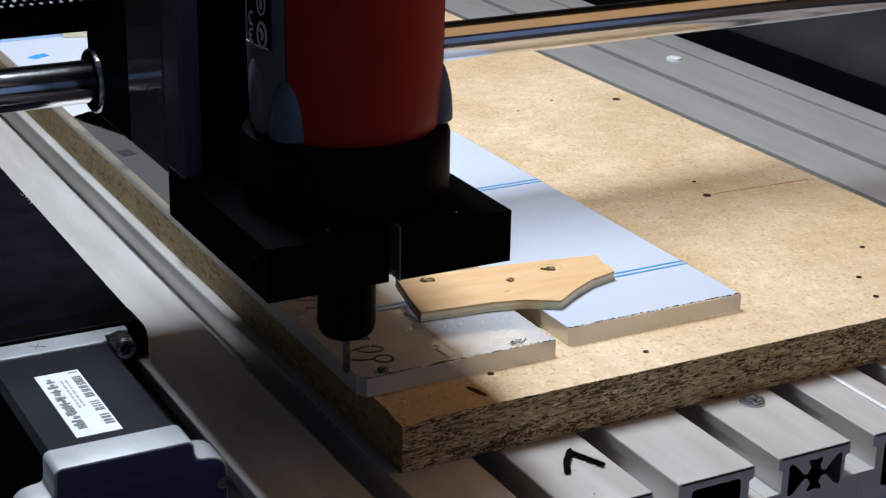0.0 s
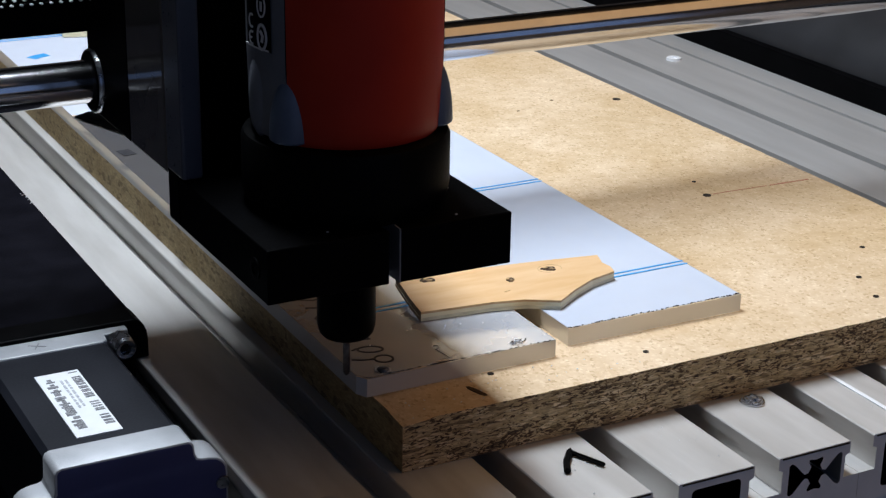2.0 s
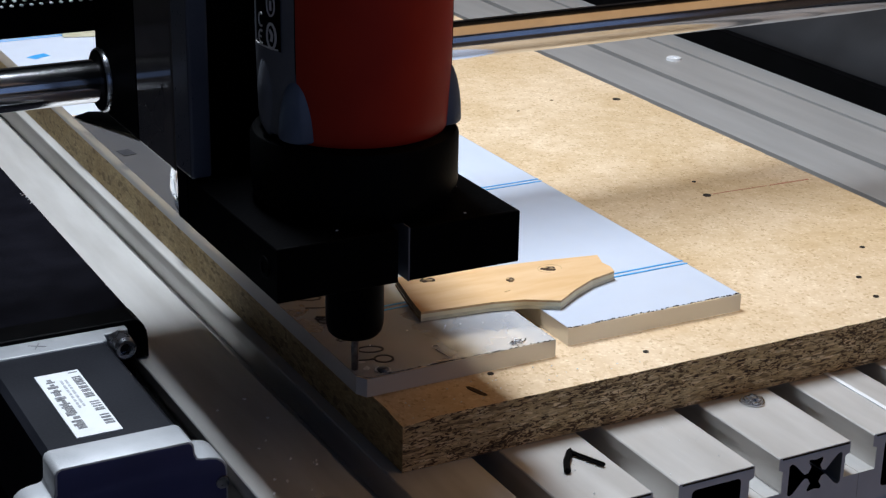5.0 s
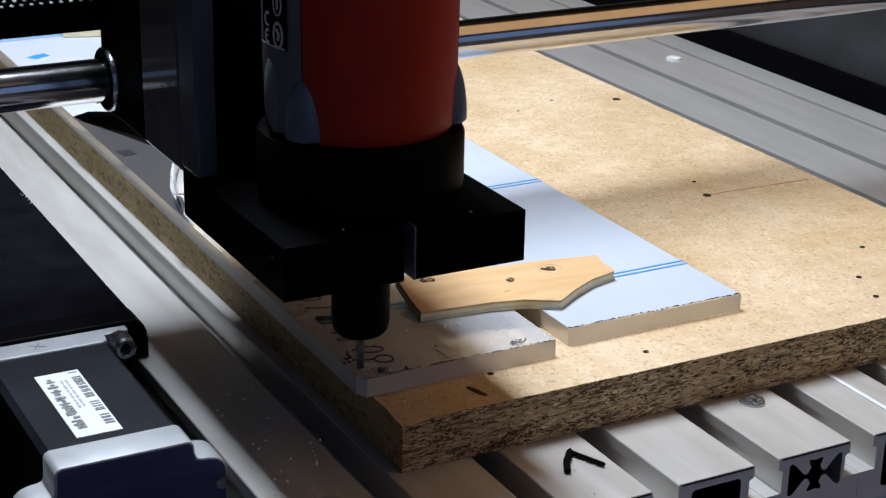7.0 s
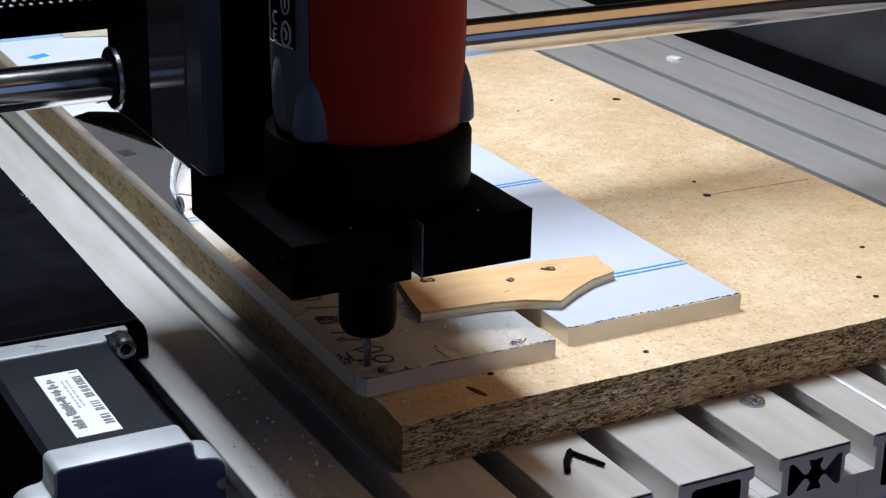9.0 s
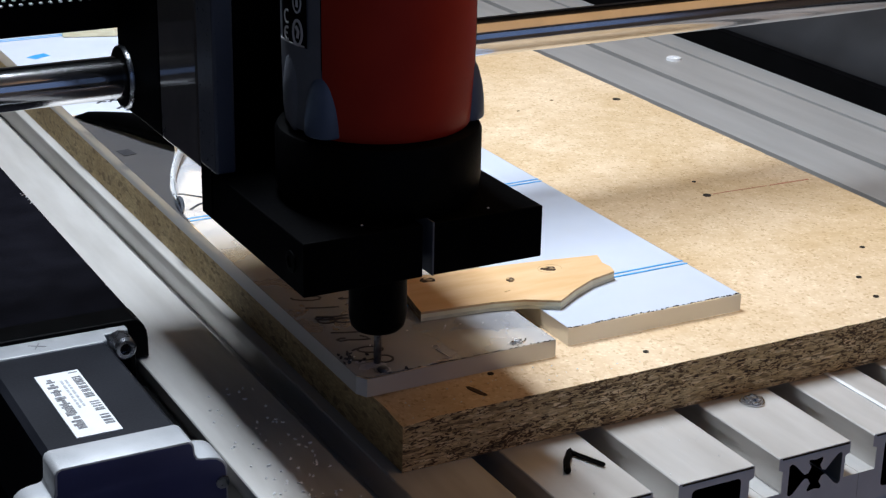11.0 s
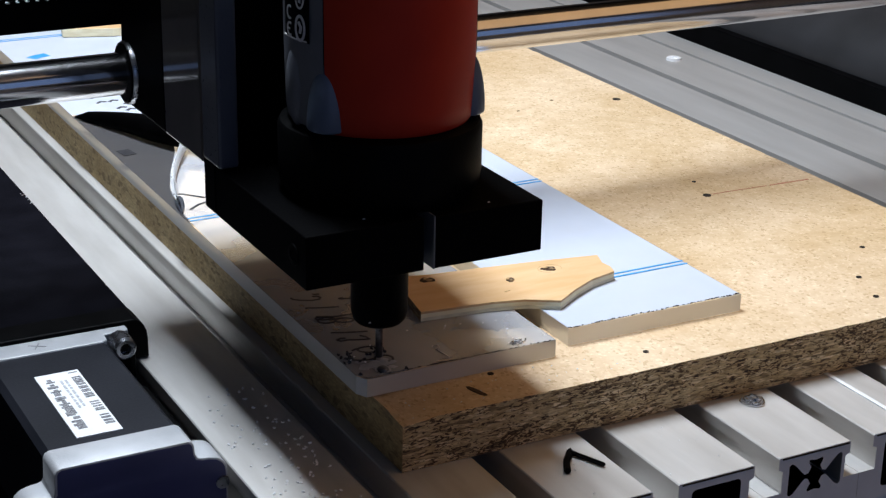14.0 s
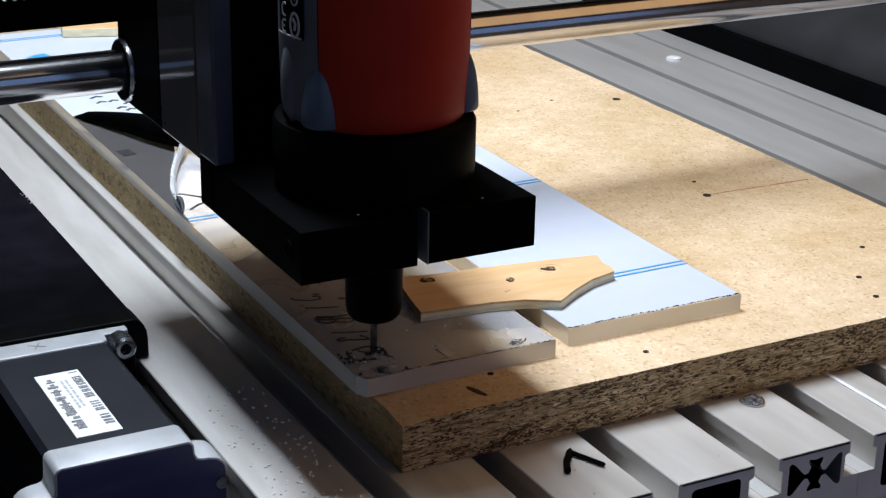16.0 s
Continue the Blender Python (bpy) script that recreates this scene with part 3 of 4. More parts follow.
def sheets():
    rng = random.Random(8)

    def ragged(x0, x1, y, step=0.006, amp=0.0012):
        n = max(2, int(abs(x1 - x0) / step))
        return [(x0 + (x1 - x0) * i / n, y + rng.uniform(-amp, amp) * 0.7) for i in range(n + 1)]

    left = [(-0.0022, 0.0276), (0.0868, 0.0287), (0.0880, 0.66), (-0.0005, 0.66), (-0.0048, 0.0325)]
    film_front = ragged(-0.0012, 0.0869, 0.0284, 0.004, 0.0005) + [(0.0873, 0.3), (0.0878, 0.47), (0.05, 0.43), (0.037, 0.37), (0.029, 0.345), (0.016, 0.315), (0.006, 0.288),
                                                (0.003, 0.275), (0.0022, 0.262), (0.0002, 0.258), (-0.0022, 0.243), (-0.0040, 0.20), (-0.0051, 0.0330)]
    film_back = [(-0.0024, 0.440), (0.018, 0.436), (0.036, 0.425), (0.050, 0.432), (0.0872, 0.475), (0.0874, 0.655), (-0.0008, 0.655)]
    lines = [[(-0.0025, 0.2375), (0.086, 0.2385)], [(-0.0025, 0.2335), (0.086, 0.2345)], [(0.026, 0.0925), (0.086, 0.0932)], [(0.026, 0.0885), (0.086, 0.0892)],
             [(0.001, 0.6380), (0.086, 0.6390)], [(0.001, 0.6340), (0.086, 0.6350)]]
    acrylic_sheet("clear acrylic strip with partly peeled film and handwriting", left, [film_front, film_back], lines, SHADED_FILM)
    right = [(0.0985, 0.0362), (0.1902, 0.0358), (0.1925, 0.66), (0.0990, 0.66)]
    film = ragged(0.0985, 0.1902, 0.0363, 0.004, 0.0005) + [(0.1912, 0.3), (0.1924, 0.655), (0.0990, 0.655), (0.0987, 0.3)]
    lines = [[(0.0992, 0.0812), (0.1908, 0.0818)], [(0.0992, 0.0776), (0.1908, 0.0782)], [(0.0992, 0.2168), (0.1912, 0.2174)], [(0.0992, 0.2130), (0.1912, 0.2136)]]
    acrylic_sheet("acrylic strip under white film with double blue lines", right, [film], lines)


sheets()


def wooden_clamps():
    pts = [(0.0519, 0.1113), (0.0490, 0.098), (0.0462, 0.085), (0.0437, 0.0699), (0.0583, 0.0685), (0.0771, 0.0667), (0.0924, 0.063), (0.106, 0.0551),
           (0.1196, 0.064), (0.1332, 0.0712), (0.1470, 0.0748), (0.1489, 0.0811), (0.1480, 0.0865), (0.1514, 0.0961), (0.1239, 0.1009), (0.0928, 0.1052), (0.0675, 0.1078)]
    w = thing("plywood_piece", "shaped plywood offcut bridging both acrylic strips", "wood piece")
    # three glued plies, each sawn a hair differently; the short end is rough and darker
    mid = Vector((0.098, 0.084))
    for name, z0, z1, grow, top, edge in (("bottom_ply", 0.0003, 0.0019, 0.00008, PLY_EDGE, PLY_DARK), ("middle_ply", 0.0019, 0.0037, -0.00006, PLY_EDGE, PLY_EDGE), ("top_ply", 0.0037, 0.0048, 0.0, PLY, PLY_TOP)):
        ring = []
        for x, y in pts:
            d = (Vector((x, y)) - mid).normalized() * grow
            ring.append((x + d.x, y + d.y))
        bm = prism([ring], AZ + z0, AZ + z1, "z", 0.00012)
        for f in bm.faces:
            f.material_index = 0 if f.normal.z > 0.7 else 2 if f.normal.x < -0.6 else 1
        part(name, bm, (top, edge, SPECKLED_WOOD), w)
    # flat discs: shade and paler floor of each hole are put into colour
    for x, y, r in ((0.0636, 0.1019, 0.0026), (0.0974, 0.0859, 0.0022), (0.1207, 0.0904, 0.0026)):
        for name, size, z, stuff, dx, dy in (("drill_hole", 1.0, 0.0, SCORCH_AND_HOLE, 0, 0), ("hole_fleck", 0.50, 0.0003, SPECKLED_WOOD, 0.3, -0.35), ("hole_fleck", 0.32, 0.0004, PLY_TOP, -0.35, 0.30)):
            bm = lathe([(r * size * 1.1, 0.0), (r * size, 0.0003), (r * size * 0.5, 0.0002)], 20)
            for v in bm.verts:
                k = 1 + 0.75 * noise.noise(v.co * 520 + Vector((x * 90, y * 90, size * 7)))
                v.co.x = v.co.x * k * 1.1 + dx * r
                v.co.y = v.co.y * k * 0.85 + dy * r
            part(name, shift(bm, x, y, AZ + 0.0048 + z), stuff, w)
    part("swirl", ribbon(arc(0.1215, 0.0905, 0.0058, 0.0046, -40, 250, 22), 0.0004, AZ + 0.0048, AZ + 0.00488), PLY_TOP, w, "faint ring scratched round a hole")
    part("nick", ribbon([(0.0885, 0.0745), (0.0915, 0.0755)], 0.0009, AZ + 0.0048, AZ + 0.0050), PLY_TOP, w)
    b = thing("plywood_strip", "pale plywood strip lying on the acrylic sheet", "wood piece")
    bm = prism([[(0.047, 0.628), (0.080, 0.617), (0.16, 0.610), (0.16, 0.65), (0.09, 0.652), (0.052, 0.650)]], AZ + 0.0005, AZ + 0.0065, "z", 0.0005)
    for f in bm.faces:
        f.material_index = 0 if f.normal.z > 0.7 else 1
    part("plate", bm, (PLY, PLY_EDGE), b)


wooden_clamps()

# ---- moving machine head; built at the clip's start pose ----
HX, HY = -0.0066, 0.0383   # spindle axis


def gantry():
    g = thing("gantry", "black machine gantry with a polished steel guide shaft", "gantry")
    part("guide_shaft", shift(lathe([(0.0098, -0.20), (0.0098, 0.63)], 64, axis="x"), 0, 0.197, 0.1185), STEEL, g, "polished steel shaft", True)
    part("beam", box(-0.20, 0.64, 0.206, 0.214, 0.1390, 0.26, 0.001), BLACK_METAL, g)
    for x, z in ((-0.21, 0.0170), (0.64, 0.0785)):
        part("side_plate", box(x - 0.012, x + 0.012, 0.16, 0.26, z, 0.26, 0.002), BLACK_METAL, g)
    bm = None
    for i in range(40):
        b = box(-0.16 + i * 0.0048, -0.1570 + i * 0.0048, 0.1985, 0.2045, 0.1555, 0.172, 0.0006, 1)
        bm = b if bm is None else merge(bm, b)
    # highlights on the chain, set on as small white blocks
    beads = None
    for i in range(44):
        for dz in (0.0, 0.0022):
            b = box(-0.1600 + i * 0.0044 + dz * 0.6, -0.1582 + i * 0.0044 + dz * 0.6, 0.1965, 0.1985, 0.1552 + dz, 0.1562 + dz, 0.0004, 1)
            beads = b if beads is None else merge(beads, b)
    part("chain_glints", beads, PAPER, g, "rows of small white ticks standing in for chain glints")
    part("toothed_rack", bm, BLACK_PLASTIC, g)
    return g


def carriage():
    c = thing("cross_carriage", "black cross carriage with glossy side plate on the shaft", "carriage")
    part("bearing_block", box(-0.0578, 0.0435, 0.1485, 0.2075, 0.1025, 0.24, 0.0015), BLACK_METAL, c)
    part("side_plate", box(-0.0582, 0.0435, 0.1015, 0.1480, 0.1030, 0.24, 0.0012), GLOSS_BLACK, c, "glossy black side plate")
    part("bearing_seal", shift(lathe([(0.0100, -0.0034), (0.0130, -0.0032), (0.0136, -0.0026), (0.0136, 0.0)], 48, axis="x"), -0.0578, 0.197, 0.1185), BLACK_PLASTIC, c, "", True)
    part("bearing_ring", shift(lathe([(0.0137, -0.0022), (0.0142, -0.0026), (0.0147, -0.0018), (0.0147, -0.0002), (0.0138, 0.0)], 48, axis="x", caps=False), -0.0578, 0.197, 0.1185), SCREW, c, "shiny bearing ring", True)
    return c


def tool_holder():
    h = thing("tool_holder", "black metal clamp block holding the spindle", "tool holder")
    y0, y1 = -0.0048, 0.0873
    sl, sr = HX - 0.0022, HX + 0.0024
    outline = [(-0.0578, y0), (sl, y0), (sl, 0.016), (sr, 0.016), (sr, y0), (0.0435, y0), (0.0435, y1), (-0.0578, y1)]
    part("clamp_block", prism([outline], 0.0850, 0.1063, "z", 0.0005), BLACK_METAL, h)
    part("back_plate", box(-0.0580, 0.0435, 0.0876, 0.1008, 0.0850, 0.24, 0.001), BLACK_METAL, h)
    # bluish sheen on the black plate's side is put into this strip's colour
    part("slide_cheek", box(-0.0588, -0.0500, 0.0800, 0.0990, 0.1070, 0.24, 0.0012), CHEEK, h)
    socket_screw("clamp_screw", pose(-0.0576, 0.006, 0.0960, 0, -90), 0.0042, 0.0010, h, BLACK_METAL)
    for x, y in ((-0.0052, 0.0085), (0.0225, 0.0010), (-0.030, 0.004), (0.034, 0.030)):
        part("dust_speck", box(x - 0.0005, x + 0.0005, y - 0.0003, y + 0.0003, 0.1063, 0.1067, 0.0001, 1), SHAVING, h)
    # lit wall of the slot, added as a lighter grey strip
    part("lit_slot_wall", box(sr - 0.0004, sr + 0.0002, y0 - 0.0002, 0.015, 0.0850, 0.1066), DARK_GREY, h, "grey strip standing in for the lit wall of the slot")
    return h


def spindle():
    s = thing("milling_spindle", "red and grey electric milling spindle with black neck", "spindle", at=(HX, HY, 0))
    # angle -90 faces the front of the machine
    core = [(0.0375, 0.1066), (0.0398, 0.1100), (0.0405, 0.1150), (0.0405, 0.1330), (0.0395, 0.1350), (0.0345, 0.1362), (0.0345, 0.25), (0.02, 0.26)]
    part("neck", lathe(core, 72), BLACK_PLASTIC, s, smooth=True)
    shell = [(0.0338, 0.1360), (0.0355, 0.1364), (0.0364, 0.1380), (0.0368, 0.1450), (0.0373, 0.1700), (0.0376, 0.25), (0.034, 0.254)]
    part("front_shell", lathe(shell, 40, -150, -30, caps=False), RED, s, "red front shell", True)
    side = [(0.0340, 0.1365), (0.0362, 0.1375), (0.0369, 0.1420), (0.0375, 0.1700), (0.0378, 0.25), (0.034, 0.254)]
    part("side_panel", lathe(side, 30, -240, -150.5, caps=False), DARK_GREY, s, "dark grey side panel", True)
    part("side_panel", lathe(side, 30, -29.5, 60, caps=False), DARK_GREY, s, "dark grey side panel", True)
    for a in (-152, -28):
        bm = bmesh.new()
        bmesh.ops.create_uvsphere(bm, u_segments=20, v_segments=20, radius=1.0)
        for v in bm.verts:
            z = v.co.z
            v.co = Vector((0.0340 + v.co.x * 0.0072, v.co.y * 0.0082, 0.1385 + (z * 0.0240 if z > 0 else z * 0.0022)))
        bmesh.ops.rotate(bm, verts=bm.verts[:], cent=(0, 0, 0), matrix=Matrix.Rotation(radians(a), 3, "Z"))
        part("grip", bm, BLUE_GREY, s, "blue-grey rubber grip", True)
    bm = bmesh.new()
    bmesh.ops.create_uvsphere(bm, u_segments=20, v_segments=16, radius=1.0)
    for v in bm.verts:
        v.co = Vector((0.0352 + v.co.x * 0.0038, v.co.y * 0.0066, 0.1520 + v.co.z * 0.0165))
    bmesh.ops.rotate(bm, verts=bm.verts[:], cent=(0, 0, 0), matrix=Matrix.Rotation(radians(-180), 3, "Z"))
    part("bulge", bm, DARK_GREY, s, "", True)
    part("collet_nut", lathe([(0.0080, 0.0470), (0.0096, 0.0476), (0.0110, 0.0492), (0.0117, 0.0520), (0.0119, 0.0545), (0.0119, 0.0850)], 36), BLACK_METAL, s, smooth=True)
    bit = part("cutter", lathe([(0.0007, 0.0293), (0.0015, 0.0305), (0.0016, 0.0400), (0.0016, 0.0480)], 14), TOOL, s, "slim steel milling cutter", True)
    # dark rating plate wrapped round the side panel
    plate = part("rating_plate", lathe([(0.0377, 0.1703), (0.0379, 0.1708), (0.0383, 0.2150), (0.0380, 0.2155)], 14, -188, -160, caps=False), BLACK_PLASTIC, s, "black rating plate with white symbols")
    return s, plate


GANTRY, CARRIAGE, HOLDER = gantry(), carriage(), tool_holder()
SPINDLE, RATING = spindle()

# ---- small things ----


def handwriting():
    """Felt-pen digits that run along the strip, their tops towards its outer edge, leaning back."""
    glyphs = {
        "6": [arc(0.52, 0.0, 0.44, 0.40, -160, 200), [(0.10, 0.05), (-0.2, -0.06), (-0.6, -0.08), (-1.0, 0.0)]],
        "0": [[(-0.95, -0.12), (-0.7, 0.15)] + arc(0.20, 0.0, 0.80, 0.46, 165, -190, 24)],
        "2": [[(0.45, 0.62), (0.75, 0.45), (1.0, 0.05), (0.4, 0.0), (-0.3, 0.04), (-0.8, -0.12), (-1.0, 0.08), (-0.75, 0.32), (-0.45, 0.30)]],
        "1": [[(-1.0, 0.02), (-0.2, -0.03), (1.0, 0.04)]],
        "8": [arc(0.50, -0.05, 0.48, 0.28, 0, 360), arc(-0.40, 0.0, 0.46, 0.36, 0, 360), arc(-0.45, 0.30, 0.50, 0.22, 20, 340), [(-0.9, 0.55), (-0.2, 0.40), (0.5, 0.58), (1.1, 0.75)]],
        "9": [[(-1.0, 0.25), (-0.85, -0.05), (-0.3, -0.22), (0.35, -0.30), (0.85, -0.12), (0.95, 0.18), (0.70, 0.40), (0.40, 0.36)]],
    }
    ink = thing("handwriting", "black felt-pen digits written on the acrylic sheet", "handwriting")
    spots = (("6", 0.0080, 0.0438, 0.0088), ("0", 0.0100, 0.0536, 0.0066), ("2", 0.0090, 0.0650, 0.0070), ("1", 0.0108, 0.0732, 0.0079),
             ("8", 0.0105, 0.0878, 0.0085), ("1", 0.0115, 0.1030, 0.0075), ("9", 0.0092, 0.1152, 0.0068), ("1", 0.0152, 0.1185, 0.0016), ("2", 0.0258, 0.1080, 0.0034))
    for d, x, y, k in spots:
        bm = None
        for stroke in glyphs[d]:
            b = ribbon([(x + k * (0.94 * u + 0.34 * v), y + k * (-0.34 * u + 0.94 * v)) for u, v in stroke], 0.0010, AZ + 0.0002, AZ + 0.0004)
            bm = b if bm is None else merge(bm, b)
        part("digit", bm, INK, ink)
    for pts in ([(0.0036, 0.2763), (0.0083, 0.2745), (0.0170, 0.2640)], [(0.0036, 0.2499), (0.0102, 0.2555), (0.0190, 0.2590)]):
        part("pen_stroke", ribbon(pts, 0.0016, AZ + 0.0002, AZ + 0.0004), INK, ink)
    for x, y, r in ((0.0227, 0.4719, 0.004), (0.0221, 0.4600, 0.003), (0.0299, 0.4602, 0.003), (0.0300, 0.4437, 0.003), (0.0340, 0.4380, 0.003), (0.037, 0.452, 0.003)):
        part("pen_stroke", ribbon([(x - r, y - 0.002), (x, y + 0.001), (x + r, y - 0.001)], 0.0020, AZ + 0.0002, AZ + 0.0004), INK, ink)
    part("blue_smear", ribbon([(0.0116, 0.5809), (0.0180, 0.5850), (0.0241, 0.5869)], 0.0080, AZ + 0.0002, AZ + 0.0004), BLUE_INK, ink, "short blue pen smear")
    part("stamp", ribbon([(0.0005, 0.3550), (0.0080, 0.3560)], 0.011, AZ + 0.0002, AZ + 0.0003), INK, ink, "dark stamped rectangle")


handwriting()


def peeled_film():
    """The loose film, rolled up along the torn edge."""
    peel = thing("peeled_film", "torn protective film curled up off the sheet", "plastic film")

    def roll(pts, radii, turn0, turn1, lift=0.0, n=12):
        bm = bmesh.new()
        rows = []
        for i, (p, r) in enumerate(zip(pts, radii)):
            a, b = pts[max(0, i - 1)], pts[min(len(pts) - 1, i + 1)]
            d = Vector((b[0] - a[0], b[1] - a[1], 0)).normalized()
            side = Vector((-d.y, d.x, 0))
            c = Vector((p[0], p[1], AZ + 0.0003 + lift + r))
            wob = 1 + 0.18 * noise.noise(Vector((p[0] * 90, p[1] * 90, 3.1)))
            rows.append([bm.verts.new(c + r * wob * (side * math.sin(radians(t)) - Vector((0, 0, math.cos(radians(t)))))) for t in [turn0 + (turn1 - turn0) * k / n for k in range(n + 1)]])
        for r0, r1 in zip(rows, rows[1:]):
            for k in range(n):
                bm.faces.new((r0[k], r0[k + 1], r1[k + 1], r1[k]))
        bmesh.ops.solidify(bm, geom=bm.faces[:], thickness=0.0002)
        return bm

    pts = [(-0.0018, 0.4335), (0.003, 0.424), (0.009, 0.411), (0.015, 0.398), (0.021, 0.384), (0.027, 0.369), (0.032, 0.357), (0.045, 0.335)]
    # shade under the curl is put into the roll's black colour
    part("shaded_roll", roll(pts, [0.0006, 0.0028, 0.0042, 0.0054, 0.0064, 0.0074, 0.0084, 0.0090], -300, 30), BLACK_PLASTIC, peel, "rolled film, its shaded underside coloured black", True)
    pts = [(0.0335, 0.3480), (0.0270, 0.3360), (0.0205, 0.3230), (0.0140, 0.3080), (0.0085, 0.2930), (0.0050, 0.2800), (0.0030, 0.2720), (0.0012, 0.2620)]
    part("white_lip", roll(pts, [0.0070, 0.0052, 0.0040, 0.0032, 0.0026, 0.0022, 0.0016, 0.0006], -10, 150), PAPER, peel, "white curled film edge", True)
    pts = [(0.0020, 0.2680), (0.0010, 0.2600), (-0.0006, 0.2520), (-0.0022, 0.2460)]
    part("grey_lip", roll(pts, [0.0008, 0.0022, 0.0020, 0.0006], -60, 190), DARK_GREY, peel, "grey crumpled film edge", True)
    # curl's shadow and the beam's dark reflection, laid on as a grey sheet
    ob = part("shade_patch", prism([[(-0.0039, 0.225), (0.0010, 0.262), (0.0030, 0.275), (0.0060, 0.288), (0.0160, 0.315), (0.0290, 0.345), (0.0370, 0.370), (0.0500, 0.430), (0.0360, 0.425), (-0.0025, 0.438)]], AZ - 0.0001, AZ, "z"), BARE_SHADE, peel, "grey patch for shade and dark reflection on the bare sheet")
    ob.visible_shadow = False


peeled_film()


def offcuts():
    o = thing("black_offcut", "bent sliver of black plastic lying on the bed", "offcut")
    bm = merge(ribbon([(0.0585, -0.0300), (0.0625, -0.0225), (0.0690, -0.0150)], 0.0027, 0.0002, 0.0026), ribbon([(0.0680, -0.0155), (0.0705, -0.0205), (0.0752, -0.0315)], 0.0019, 0.0004, 0.0022))
    bmesh.ops.bevel(bm, geom=bm.edges[:], offset=0.0006, segments=2, affect="EDGES")
    part("sliver", bm, BLACK_PLASTIC, o)
    # coil of bright swarf
    c = thing("swarf_coil", "small coil of bright metal swarf on a slat", "swarf")
    rng = random.Random(12)
    for turn in range(6):
        pts = []
        for i in range(26):
            a = radians(i * 15 + turn * 40)
            r = 0.0052 + 0.0004 * math.sin(3 * a + turn) - 0.0006 * turn
            pts.append((0.1663 + r * 1.05 * math.cos(a), -0.0089 + r * 0.95 * math.sin(a)))
        bm = ribbon(pts, 0.0005, 0.0002 + 0.0005 * turn, 0.0008 + 0.0005 * turn)
        for v in bm.verts:
            v.co.z = 0.0002 + (v.co.z - 0.0002) * 0.8 + 0.0002 * (1 + math.sin(v.co.x * 1900 + turn))
        part("strand", bm, SCREW if turn % 2 else STEEL, c)


offcuts()


def sheet_screw():
    """The round-headed screw that holds the strip down, and a curl of plastic beside it."""
    w = thing("sheet_screw", "dark steel screw holding down the acrylic strip", "screw")
    part("head", shift(lathe([(0.0026, 0.0002), (0.0025, 0.0008), (0.0019, 0.0014), (0.0009, 0.0015)], 20), 0.0071, 0.0325, AZ), TOOL, w, "", True)
    part("washer", shift(lathe([(0.0034, 0.0), (0.0034, 0.0004), (0.0027, 0.0004)], 20), 0.0071, 0.0325, AZ + 0.0001), SCREW, w, "", True)
    c = thing("plastic_curl", "thin curled plastic shaving lying on the film", "shaving")
    bm = ribbon([(0.0352, 0.0430), (0.0364, 0.0446), (0.0384, 0.0440), (0.0380, 0.0418), (0.0360, 0.0412), (0.0362, 0.0380), (0.0370, 0.0340), (0.0372, 0.0310)], 0.0004, AZ + 0.0002, AZ + 0.0007)
    part("strand", bm, PALE_PRINT, c)
    c = thing("swarf_curl", "bright twisted metal swarf on the acrylic corner", "swarf")
    for k, (cx, cy, r) in enumerate(((0.0684, 0.0319, 0.0010), (0.0704, 0.0314, 0.0014), (0.0724, 0.0313, 0.0011))):
        bm = ribbon(arc(cx, cy, r * 1.3, r, 40 * k, 40 * k + 290, 16), 0.0005, AZ + 0.0002, AZ + 0.0010)
        for v in bm.verts:
            v.co.z += 0.0006 * (1 + math.sin(v.co.x * 900 + 2 * k))
        part("strand", bm, ALU_CUT if k % 2 else STEEL, c)


sheet_screw()


def chip_mesh(name, rng, size):
    """A crumpled shaving: a few small bent facets."""
    bm = bmesh.new()
    bmesh.ops.create_icosphere(bm, subdivisions=1, radius=1.0)
    for v in bm.verts:
        k = rng.uniform(0.35, 1.15)
        v.co = Vector((v.co.x * k * size, v.co.y * k * size * rng.uniform(0.5, 1.0), v.co.z * k * size * 0.55))
    me = bpy.data.meshes.new(name)
    bm.to_mesh(me)
    bm.free()
    return me


def resting_chips():
    """Chips that lie still all the time."""
    rng = random.Random(31)
    meshes = []
    for i in range(6):
        me = chip_mesh("chip", rng, 0.0006)
        me.materials.append(SHAVING if i < 4 else GREY_SHAVING)
        meshes.append(me)
    spots = [(rng.uniform(0.005, 0.13), rng.uniform(0.002, 0.024), T) for _ in range(26)]
    spots += [(rng.uniform(0.03, 0.24), rng.uniform(-0.05, -0.004), 0.0) for _ in range(16)]
    spots += [(0.0690 + rng.uniform(-0.008, 0.005), -0.0215 + rng.uniform(-0.008, 0.006), 0.0) for _ in range(8)]
    spots += [(rng.uniform(0.01, 0.08), rng.uniform(0.033, 0.065), AZ + 0.0003) for _ in range(12)]
    spots += [(0.0698 + rng.uniform(-0.004, 0.004), 0.0315 + rng.uniform(-0.002, 0.002), AZ + 0.0003) for _ in range(9)]
    spots += [(-0.0575 + rng.uniform(-0.001, 0.001), 0.342 + rng.uniform(-0.012, 0.012), 0.0166) for _ in range(7)]
    for x, y, z in spots:
        k = (x + 0.0057) % PITCH
        if z == 0.0 and k > SLAT - 0.001:
            continue
        ob = new("plastic_chip", rng.choice(meshes[:4] if z < AZ else meshes))
        ob.matrix_basis = pose(x, y, z + 0.0003, rng.uniform(-20, 20), rng.uniform(-20, 20), rng.uniform(0, 360))
        tagged(ob, "tiny plastic chip from the milling", "plastic chip", "milling chips")


resting_chips()


